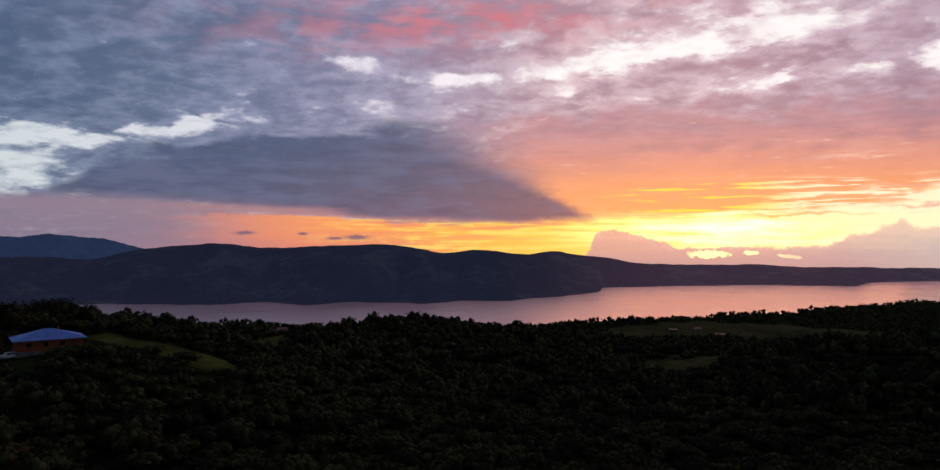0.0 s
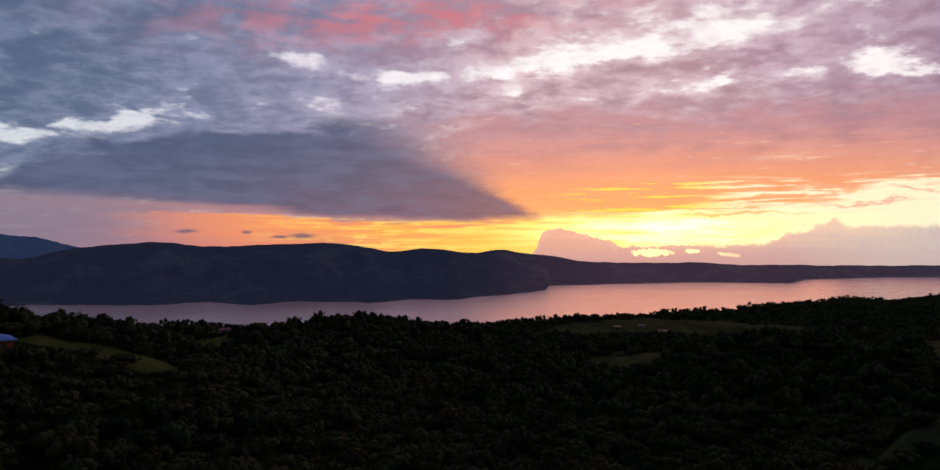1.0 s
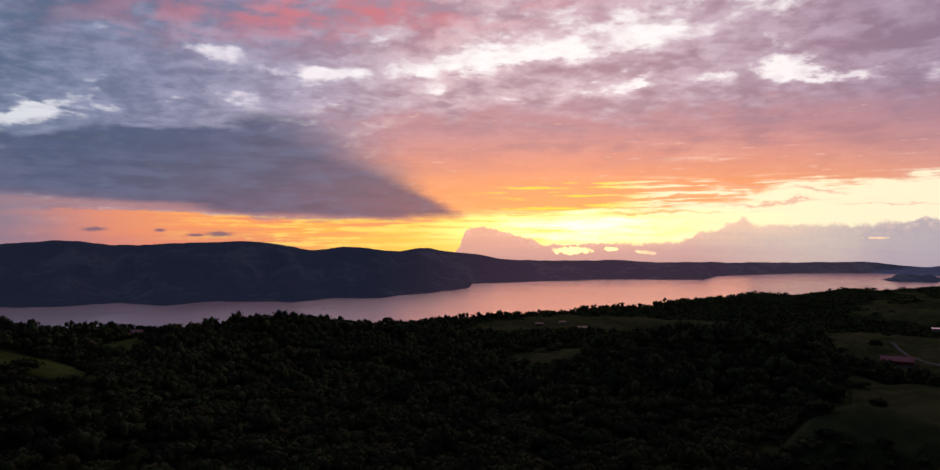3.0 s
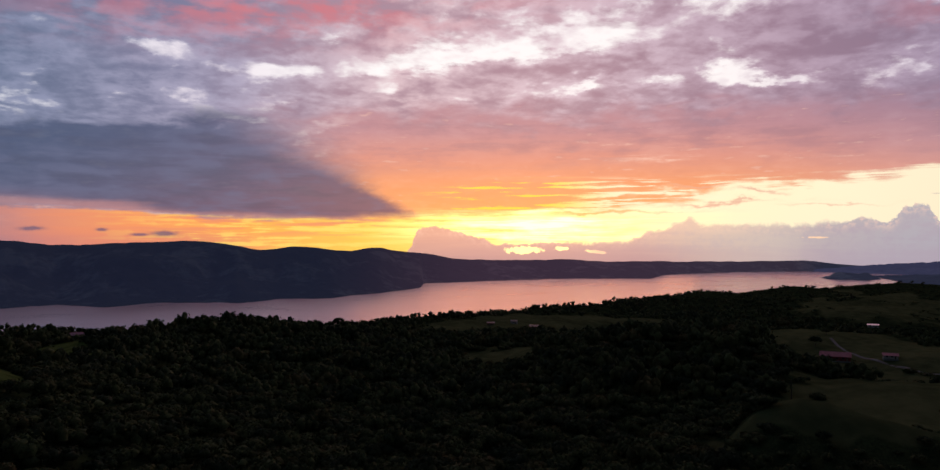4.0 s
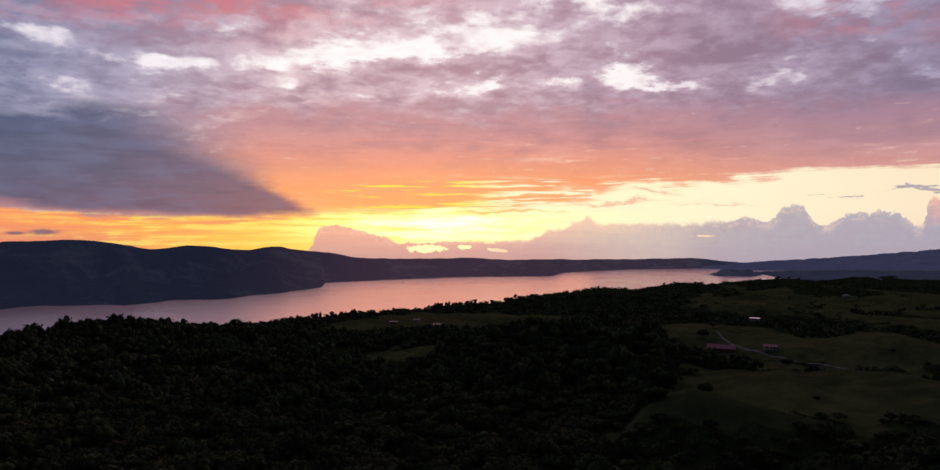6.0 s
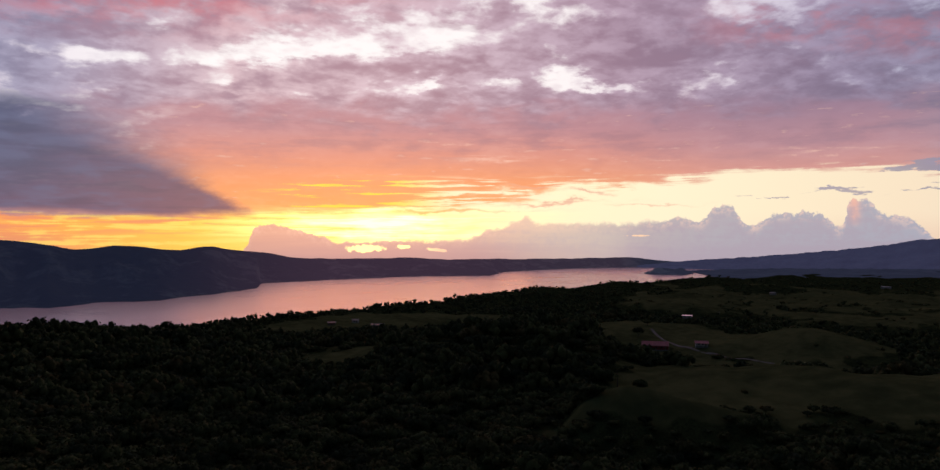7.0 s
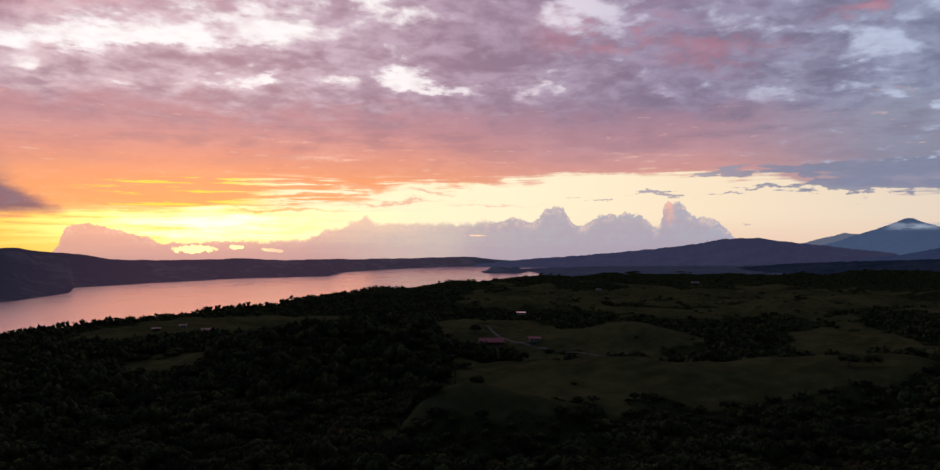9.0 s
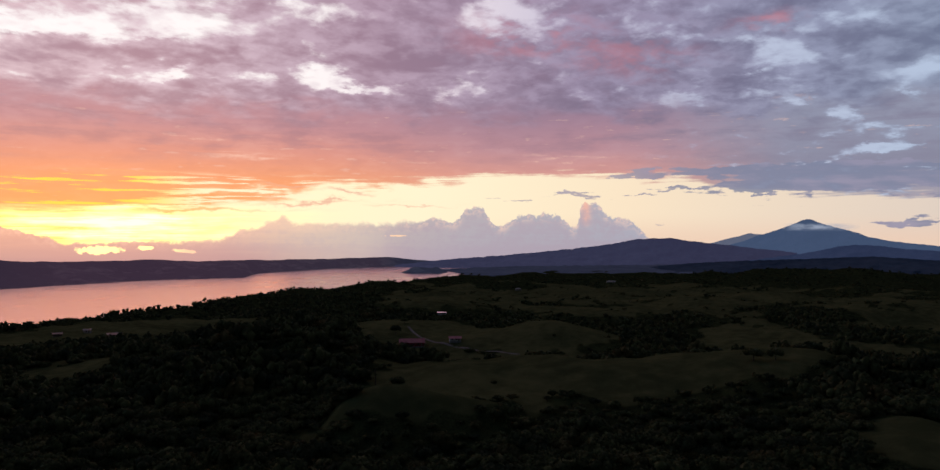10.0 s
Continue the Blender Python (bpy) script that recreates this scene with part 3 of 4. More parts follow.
def sheet(name, azimuths, radii, height, mat):
    """A round sheet of ground about the place under the drone."""
    A, R = np.meshgrid(np.radians(azimuths), radii)
    X, Y = R * np.sin(A), R * np.cos(A)
    Z = height(X, Y)
    n_r, n_a = X.shape
    verts = np.stack([X.ravel(), Y.ravel(), Z.ravel()], 1)
    i = np.arange(n_r - 1)[:, None] * n_a + np.arange(n_a)[None, :]
    j = np.arange(n_r - 1)[:, None] * n_a + (np.arange(n_a)[None, :] + 1) % n_a
    faces = np.stack([i, i + n_a, j + n_a, j], 2).reshape(-1, 4)
    me = bpy.data.meshes.new(name)
    me.from_pydata(verts.tolist(), [], [[k for k in range(n_a)]] + faces.tolist())
    me.polygons.foreach_set("use_smooth", [True] * len(me.polygons))
    me.materials.append(mat)
    ob = new(name, me)
    return ob, X.ravel(), Y.ravel()


azs = np.concatenate([np.arange(-40, 82, 0.25), np.arange(82, 320, 4.0)])
radii = np.concatenate([np.geomspace(4, 70, 14), np.geomspace(70, 800, 120)[1:], np.geomspace(800, 4930, 110)[1:]])
ground, gx, gy = sheet("ground", azs, radii, land_height, GROUND)
tagged(ground, "rolling pasture and dark woodland round a lake", "ground", kind="structure")
layer = ground.data.attributes.new("woodland", "FLOAT", "POINT")
layer.data.foreach_set("value", woodland(gx, gy).astype(np.float32))
mown = np.zeros_like(gx)
for ma, mr, size in ((-22, 218, 40), (-18, 225, 40), (-15.5, 345, 60)):
    mx, my = at(ma, mr)
    mown = np.maximum(mown, 1 - smooth(np.hypot(gx - mx, gy - my), size * 0.6, size))
ground.data.attributes.new("mown", "FLOAT", "POINT").data.foreach_set("value", mown.astype(np.float32))



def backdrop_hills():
    """The range across the lake, kilometres off: wooded slopes with paler pastures, evening haze put in as emission."""
    m, t, b = material("wooded_slopes_haze_glow")
    pos = t.nodes.new("ShaderNodeNewGeometry").outputs["Position"]
    sep = t.nodes.new("ShaderNodeSeparateXYZ")
    t.links.new(pos, sep.inputs[0])
    x, y = Val(t, sep.outputs[0]), Val(t, sep.outputs[1])
    a, c = noisy(t, pos, 0.0045, 5.0, 0.6), noisy(t, pos, 0.03, 4.0, 0.65)
    cover = (a * 0.75 + c * 0.25).step(0.50, 0.64)
    t.links.new(mix(t, (0.024, 0.032, 0.024), (0.058, 0.070, 0.044), cover), b.inputs["Base Color"])
    b.inputs["Roughness"].default_value, b.inputs["Specular IOR Level"].default_value = 1.0, 0.0
    # haze colour by bearing, purpler near the sun, emitted by the slopes themselves
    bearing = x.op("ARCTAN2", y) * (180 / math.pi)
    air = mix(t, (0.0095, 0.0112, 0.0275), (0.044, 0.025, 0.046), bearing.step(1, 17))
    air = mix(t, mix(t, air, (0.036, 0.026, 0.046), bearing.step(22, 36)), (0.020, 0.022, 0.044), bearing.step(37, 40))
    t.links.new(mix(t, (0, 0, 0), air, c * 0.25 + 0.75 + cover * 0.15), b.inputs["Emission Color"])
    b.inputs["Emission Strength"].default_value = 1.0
    n = t.nodes.new("ShaderNodeBump")
    n.inputs["Strength"].default_value, n.inputs["Distance"].default_value = 0.8, 12.0
    t.links.new(c.socket, n.inputs["Height"])
    t.links.new(n.outputs[0], b.inputs["Normal"])
    az_, r_ = np.radians(np.arange(-62, 52, 0.16)), np.geomspace(2280, 4925, 120)
    A, R = np.meshgrid(az_, r_)
    X, Y = R * np.sin(A), R * np.cos(A)
    Z = range_height(X, Y)
    n_a = len(az_)
    i = (np.arange(len(r_) - 1)[:, None] * n_a + np.arange(n_a - 1)[None, :]).ravel()
    zmax = np.maximum.reduce([Z.ravel()[i], Z.ravel()[i + 1], Z.ravel()[i + n_a], Z.ravel()[i + n_a + 1]])
    i = i[zmax > -6]
    faces = np.stack([i, i + n_a, i + n_a + 1, i + 1], 1)
    used, index = np.unique(faces, return_inverse=True)
    me = bpy.data.meshes.new("backdrop_hills")
    me.from_pydata(np.stack([X.ravel(), Y.ravel(), Z.ravel()], 1)[used].tolist(), [], index.reshape(faces.shape).tolist())
    me.polygons.foreach_set("use_smooth", [True] * len(me.polygons))
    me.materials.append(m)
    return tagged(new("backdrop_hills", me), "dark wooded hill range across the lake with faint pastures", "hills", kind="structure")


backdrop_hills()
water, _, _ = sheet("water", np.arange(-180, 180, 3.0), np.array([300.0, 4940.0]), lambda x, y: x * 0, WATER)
tagged(water, "calm lake reflecting the sunset, with sunset pink also tinted into the water", "lake", kind="structure")


def mountain(name, r, skyline, air, label, seed, foot=420, base=-30, taper=0.0):
    """A far mountain: its skyline in azimuth and degrees up, smoothed, with long slopes towards the lake."""
    sa, se = (np.array(c, float) for c in zip(*skyline))
    a = np.arange(sa[0], sa[-1], 0.1)
    crest = np.interp(a, sa, se)
    soft_ = np.exp(-np.linspace(-3, 3, 9) ** 2)
    crest = np.convolve(np.pad(crest, 4, "edge"), soft_ / soft_.sum(), "valid")
    crest = crest + 0.035 * waves(a * 100, a * 0, 130, seed, 4)
    rows, n = 26, len(a)
    u = np.linspace(0, 1, rows + 1)[:, None]
    top = EYE + r * np.tan(np.radians(crest))[None, :]
    reach = foot * (smooth(a, sa[0], sa[0] + taper) if taper else 1 + 0 * a)[None, :]
    rr = r - reach * (1 - u) ** 1.3 + 0 * top
    X, Y = rr * np.sin(np.radians(a))[None, :], rr * np.cos(np.radians(a))[None, :]
    Z = base + (top - base) * u ** 1.2
    fold = 26 * waves(X, Y + Z * 1.5, 210, seed + 1, 4) * np.sin(math.pi * u) ** 0.7
    rr = rr + fold
    X, Y = rr * np.sin(np.radians(a))[None, :], rr * np.cos(np.radians(a))[None, :]
    i = (np.arange(rows)[:, None] * n + np.arange(n - 1)[None, :]).ravel()
    me = bpy.data.meshes.new(name)
    me.from_pydata(np.stack([X.ravel(), Y.ravel(), Z.ravel()], 1).tolist(), [], np.stack([i, i + 1, i + n + 1, i + n], 1).tolist())
    me.polygons.foreach_set("use_smooth", [True] * len(me.polygons))
    me.materials.append(backdrop_haze_material(name + "_slopes", (0.03, 0.045, 0.06), (0.06, 0.08, 0.10), air))
    return tagged(new(name, me), label, "mountain", kind="structure")


# the colour after each skyline is the haze that mountain emits
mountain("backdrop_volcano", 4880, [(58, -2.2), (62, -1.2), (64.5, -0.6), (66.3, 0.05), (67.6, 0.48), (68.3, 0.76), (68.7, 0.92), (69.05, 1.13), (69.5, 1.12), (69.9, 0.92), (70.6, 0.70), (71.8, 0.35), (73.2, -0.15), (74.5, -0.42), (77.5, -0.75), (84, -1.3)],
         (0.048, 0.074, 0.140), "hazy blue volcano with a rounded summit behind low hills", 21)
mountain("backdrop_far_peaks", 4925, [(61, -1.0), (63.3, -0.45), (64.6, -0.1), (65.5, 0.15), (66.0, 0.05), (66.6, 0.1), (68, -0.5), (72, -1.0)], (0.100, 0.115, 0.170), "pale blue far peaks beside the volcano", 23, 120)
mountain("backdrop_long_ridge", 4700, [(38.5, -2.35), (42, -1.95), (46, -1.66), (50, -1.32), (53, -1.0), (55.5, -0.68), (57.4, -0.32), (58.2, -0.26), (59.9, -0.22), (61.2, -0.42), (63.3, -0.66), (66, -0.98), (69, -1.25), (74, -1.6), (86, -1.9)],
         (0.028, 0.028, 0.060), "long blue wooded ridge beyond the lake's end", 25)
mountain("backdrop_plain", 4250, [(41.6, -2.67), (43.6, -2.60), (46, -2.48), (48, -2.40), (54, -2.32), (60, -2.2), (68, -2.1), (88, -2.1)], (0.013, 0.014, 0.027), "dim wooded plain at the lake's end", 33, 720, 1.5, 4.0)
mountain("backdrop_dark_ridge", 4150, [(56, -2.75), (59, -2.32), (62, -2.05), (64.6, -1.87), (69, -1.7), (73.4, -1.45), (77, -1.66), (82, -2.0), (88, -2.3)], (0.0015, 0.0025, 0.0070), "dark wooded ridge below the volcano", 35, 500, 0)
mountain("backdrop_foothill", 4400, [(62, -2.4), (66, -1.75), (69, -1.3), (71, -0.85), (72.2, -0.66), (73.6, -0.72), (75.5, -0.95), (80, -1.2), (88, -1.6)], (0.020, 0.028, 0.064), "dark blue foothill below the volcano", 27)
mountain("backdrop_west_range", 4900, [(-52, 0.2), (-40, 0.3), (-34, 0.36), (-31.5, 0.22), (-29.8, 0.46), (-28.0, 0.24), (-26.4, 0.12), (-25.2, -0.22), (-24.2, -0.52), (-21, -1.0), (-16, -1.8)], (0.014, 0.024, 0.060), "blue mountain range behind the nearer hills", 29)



def cap_cloud():
    """A thin veil of cloud lying on the volcano's shoulder, far off; its brightness is emitted."""
    m = bpy.data.materials.new("cap_cloud_glow")
    m.use_nodes = True
    t = m.node_tree
    t.nodes.clear()
    uv = t.nodes.new("ShaderNodeTexCoord").outputs["Generated"]
    sep = t.nodes.new("ShaderNodeSeparateXYZ")
    t.links.new(uv, sep.inputs[0])
    across, up = Val(t, sep.outputs[0]), Val(t, sep.outputs[2])
    wisp = noisy(t, vec(t, across * 4.0, up * 1.6, 2.0), 1.0, 5.0, 0.6)
    fade = across.step(0.0, 0.25) * across.step(1.0, 0.6) * up.step(0.0, 0.45) * up.step(1.0, 0.6)
    # the daylight on the cloud is put in as its own glow
    glow, clear = t.nodes.new("ShaderNodeEmission"), t.nodes.new("ShaderNodeBsdfTransparent")
    glow.inputs["Color"].default_value = (*srgb(0.62, 0.66, 0.74), 1)
    blend, o = t.nodes.new("ShaderNodeMixShader"), t.nodes.new("ShaderNodeOutputMaterial")
    t.links.new((fade * wisp.step(0.25, 0.65) * 0.85).socket, blend.inputs[0])
    t.links.new(clear.outputs[0], blend.inputs[1])
    t.links.new(glow.outputs[0], blend.inputs[2])
    t.links.new(blend.outputs[0], o.inputs[0])
    bm = bmesh.new()
    rows = []
    for k in range(9):
        e = 0.30 + 0.62 * k / 8
        rows.append([bm.verts.new((*at(67.6 + 5.0 * i / 24, 4440 - 12 * math.sin(math.pi * k / 8)), EYE + 4440 * math.tan(radians(e - 0.06 * i / 24)))) for i in range(25)])
    for r0, r1 in zip(rows, rows[1:]):
        for i in range(24):
            bm.faces.new((r0[i], r0[i + 1], r1[i + 1], r1[i]))
    me = bpy.data.meshes.new("backdrop_cloud")
    bm.to_mesh(me)
    bm.free()
    me.materials.append(m)
    return tagged(new("backdrop_cloud", me), "thin pale cloud lying on the volcano's shoulder", "cloud", kind="structure")


cap_cloud()

# ---- trees ----
def leaf_material(name, dark, light, turn):
    """Leaves: each clump and each tree differs a little."""
    m, t, b = material(name)
    info, geo = t.nodes.new("ShaderNodeObjectInfo"), t.nodes.new("ShaderNodeNewGeometry")
    tree = t.nodes.new("ShaderNodeAttribute")
    tree.attribute_name = "tint"
    island = Val(t, geo.outputs["Random Per Island"])
    grain = noisy(t, geo.outputs["Position"], 1.3, 3.0, 0.6)
    fac = (island * 0.45 + grain * 0.5).step(0.15, 0.85)
    own = Val(t, info.outputs["Random"]) * 0.999 + Val(t, tree.outputs["Fac"])
    own = own.op("FRACT")
    base = mix(t, dark, light, fac)
    base = mix(t, base, turn, own.step(0.84, 1.0) * 0.6)
    base = mix(t, base, (0.012, 0.020, 0.012), own.step(0.40, 0.05) * 0.7)
    t.links.new(base, b.inputs["Base Color"])
    b.inputs["Roughness"].default_value, b.inputs["Specular IOR Level"].default_value = 0.8, 0.04
    n = t.nodes.new("ShaderNodeBump")
    n.inputs["Strength"].default_value, n.inputs["Distance"].default_value = 1.0, 0.35
    twig = noisy(t, geo.outputs["Position"], 2.6, 4.0, 0.65)
    t.links.new(twig.socket, n.inputs["Height"])
    t.links.new(n.outputs[0], b.inputs["Normal"])
    return m


LEAVES = leaf_material("broad_leaves", (0.026, 0.034, 0.015), (0.100, 0.107, 0.041), (0.085, 0.062, 0.024))
BARK = rough_paint("bark", (0.035, 0.028, 0.022), (0.09, 0.075, 0.06), 0.4, 0.95, 0.6)


def crown_arrays(rng, lobes, leaves, leaf, flat, sides=6, bands=4):
    """Leaf clumps on the outside of several round lobes, over a dark twiggy core; about 1 m in radius, base at 0."""
    verts, faces = [], []
    centres = []
    for k in range(lobes):
        th, rr = k * 2.399 + rng.uniform(-0.4, 0.4), math.sqrt((k + 0.5) / lobes) * rng.uniform(0.55, 0.78)
        centres.append((rr * math.cos(th), rr * math.sin(th), flat * (0.62 + 0.42 * (1 - rr * rr) + rng.uniform(-0.16, 0.16)), rng.uniform(0.32, 0.50)))
    for cx, cy, cz, cr in centres:
        n0 = len(verts)
        for ring in range(bands):
            lat = -0.85 + 2.1 * ring / (bands - 1)
            for j in range(sides):
                a = j * 2 * math.pi / sides + ring * 0.5
                q = cr * rng.uniform(0.60, 0.92)
                verts.append((cx + q * math.cos(lat) * math.cos(a), cy + q * math.cos(lat) * math.sin(a), cz + q * flat * 1.1 * math.sin(lat)))
        for ring in range(bands - 1):
            for j in range(sides):
                a, b = n0 + ring * sides + j, n0 + ring * sides + (j + 1) % sides
                faces.append((a, b, b + sides, a + sides))
        last = n0 + (bands - 1) * sides
        faces.append((last, last + 1, last + 2, last + 3))
        if sides == 6:
            faces.append((last, last + 3, last + 4, last + 5))
    for k in range(leaves):
        cx, cy, cz, cr = centres[k % lobes]
        while True:
            v = np.array([rng.gauss(0, 1), rng.gauss(0, 1), rng.gauss(0.25, 0.9)])
            v /= np.linalg.norm(v) + 1e-9
            if v[2] > -0.45:
                break
        p = np.array([cx, cy, cz]) + v * np.array([cr, cr, cr * flat * 1.1]) * rng.uniform(0.84, 1.22)
        nrm = v + np.array([rng.gauss(0, 0.5), rng.gauss(0, 0.5), rng.gauss(0.3, 0.5)])
        nrm /= np.linalg.norm(nrm) + 1e-9
        s = np.cross(nrm, np.array([rng.gauss(0, 1), rng.gauss(0, 1), rng.gauss(0, 1)]))
        s /= np.linalg.norm(s) + 1e-9
        q = np.cross(nrm, s)
        size = leaf * rng.uniform(0.6, 1.35)
        n0 = len(verts)
        droop = nrm * size * 0.35
        verts += [tuple(p + s * size - droop), tuple(p + q * size * 0.62), tuple(p - s * size - droop), tuple(p - q * size * 0.62)]
        faces.append((n0, n0 + 1, n0 + 2, n0 + 3))
    return np.array(verts), np.array(faces)


def mesh_of(name, verts, faces, mat):
    me = bpy.data.meshes.new(name)
    me.from_pydata([tuple(v) for v in verts], [], [tuple(int(i) for i in f) for f in faces])
    me.polygons.foreach_set("use_smooth", [True] * len(me.polygons))
    me.materials.append(mat)
    return me


def tube(points, widths, sides=6):
    """Rings of a tapered limb along points."""
    verts, faces = [], []
    for k, (p, w) in enumerate(zip(points, widths)):
        for j in range(sides):
            a = j * 2 * math.pi / sides
            verts.append((p[0] + w * math.cos(a), p[1] + w * math.sin(a), p[2]))
        if k:
            for j in range(sides):
                a, b = (k - 1) * sides + j, (k - 1) * sides + (j + 1) % sides
                faces.append((a, b, b + sides, a + sides))
    return verts, faces


def trunk_mesh(rng, height, thick):
    verts, faces = tube([(0, 0, -0.6), (0.02, 0, 0.3), (rng.uniform(-0.15, 0.15), rng.uniform(-0.15, 0.15), height * 0.5), (rng.uniform(-0.3, 0.3), rng.uniform(-0.3, 0.3), height)], [thick * 1.5, thick, thick * 0.75, thick * 0.4])
    for k in range(4):
        a, z0 = k * 1.6 + rng.uniform(-0.4, 0.4), height * rng.uniform(0.45, 0.8)
        r = rng.uniform(0.9, 1.7)
        v, f = tube([(0, 0, z0), (0.5 * r * math.cos(a), 0.5 * r * math.sin(a), z0 + r * 0.45), (r * math.cos(a), r * math.sin(a), z0 + r * 0.8)], [thick * 0.45, thick * 0.32, thick * 0.14], 5)
        faces += [tuple(i + len(verts) for i in g) for g in f]
        verts += v
    return mesh_of("trunk", verts, faces, BARK)


rng = random.Random(4)
KINDS = []
for lobes, leaves, leaf, flat in ((13, 900, 0.062, 0.72), (15, 940, 0.060, 0.55), (12, 900, 0.062, 0.85), (14, 900, 0.062, 0.42), (13, 900, 0.060, 0.75), (16, 940, 0.060, 0.52)):
    KINDS.append((mesh_of("crown", *crown_arrays(rng, lobes, leaves, leaf, flat), LEAVES), trunk_mesh(rng, 5.0, 0.16)))
MID = [crown_arrays(rng, n, 165, 0.088, f, 6, 3) for n, f in ((9, 0.62), (10, 0.5), (8, 0.78), (10, 0.42), (9, 0.55))]
BACK = [crown_arrays(rng, n, 26, 0.14, f, 5, 3) for n, f in ((6, 0.8), (7, 0.65), (6, 0.95), (7, 0.55))]
FAR = [crown_arrays(rng, n, 7, 0.18, f, 5, 3) for n, f in ((2, 0.7), (3, 0.6), (3, 0.75))]


def plant(x, y, z, radius, kind, turn, label, group, base=0.0, category="tree", name="tree"):
    """One tree with its trunk and crown."""
    tree = new(name)
    tree.empty_display_size = 0.5
    tree.matrix_world = pose(x, y, z, 0, 0, turn)
    crown_me, trunk_me = KINDS[kind]
    crown = new("crown", crown_me)
    crown.parent, crown.location, crown.scale = tree, (0, 0, base - (0.3 * radius if category == "bush" else 0.0)), (radius, radius, radius)
    trunk = new("trunk", trunk_me)
    trunk.parent = tree
    lift = (base + radius * 0.35) / 5.0
    trunk.scale = (radius / 2.6, radius / 2.6, max(lift, 0.12))
    return tagged(tree, label, category, group)


def scatter(rng, r0, r1, spacing, azimuths=(-35.0, 79.5)):
    """Jittered places over a sector of ground, in order of distance."""
    places = []
    r = r0
    while r < r1:
        step = spacing(r)
        a0, a1 = (radians(v) for v in azimuths)
        n = max(1, int((a1 - a0) * r / step))
        for k in range(n):
            a = a0 + (a1 - a0) * (k + rng.random()) / n
            rr = r + step * rng.random()
            places.append((rr * math.sin(a), rr * math.cos(a)))
        r += step * 0.9
    return places


def keep_woods(places, level=0.5):
    xy = np.array(places)
    cover, z = woodland(xy[:, 0], xy[:, 1]), land_height(xy[:, 0], xy[:, 1])
    thin = 0.5 + 0.5 * waves(xy[:, 0], xy[:, 1], 30, 31, 2)
    return [(x, y, h) for (x, y), c, h, q in zip(places, cover, z, thin) if c > level and h > 1.5 and q > 0.04]


# clearings: round the buildings, the yard and the road nothing grows
CLEAR = []


def is_clear(x, y):
    return any((x - cx) ** 2 + (y - cy) ** 2 < cr * cr for cx, cy, cr in CLEAR)


for ca, cr_, size in ((-29.8, 217, 12), (-32.0, 212, 8), (-31.8, 200, 7), (-29.0, 207, 4), (40.15, 524, 17), (47.5, 480, 15), (49, 475, 13), (50.5, 470, 13), (48.2, 460, 13), (46.5, 485, 13), (40.2, 500, 16), (41, 480, 14), (39.3, 505, 13), (42, 505, 14), (43.5, 528, 10), (42.5, 793, 14), (48.4, 1488, 14), (18.9, 671, 17), (15.4, 734, 12), (17.2, 752, 12), (55.5, 2077, 25), (-14.4, 430, 9)):
    CLEAR.append((*at(ca, cr_), size))

near_places = [p for p in keep_woods(scatter(rng, 102, 148, lambda r: 5.6)) if not is_clear(p[0], p[1])]
near_places.sort(key=lambda p: math.hypot(p[0], p[1]))
TREE_LABELS = ("dense green broadleaf tree in dusk shade", "round-crowned dark green tree on the wooded slope", "broad flat-topped tree with olive leaves", "small bushy tree in the dark undergrowth")
for k, (x, y, z) in enumerate(near_places[:300]):
    kind = rng.randrange(6)
    radius = rng.uniform(2.6, 4.5)
    plant(x, y, z, radius, kind, rng.uniform(0, 360), TREE_LABELS[2 if kind in (1, 3) else 3 if radius < 3.0 else 1 if kind == 2 else 0], "trees of the near slope", base=rng.uniform(-0.6, 1.8))


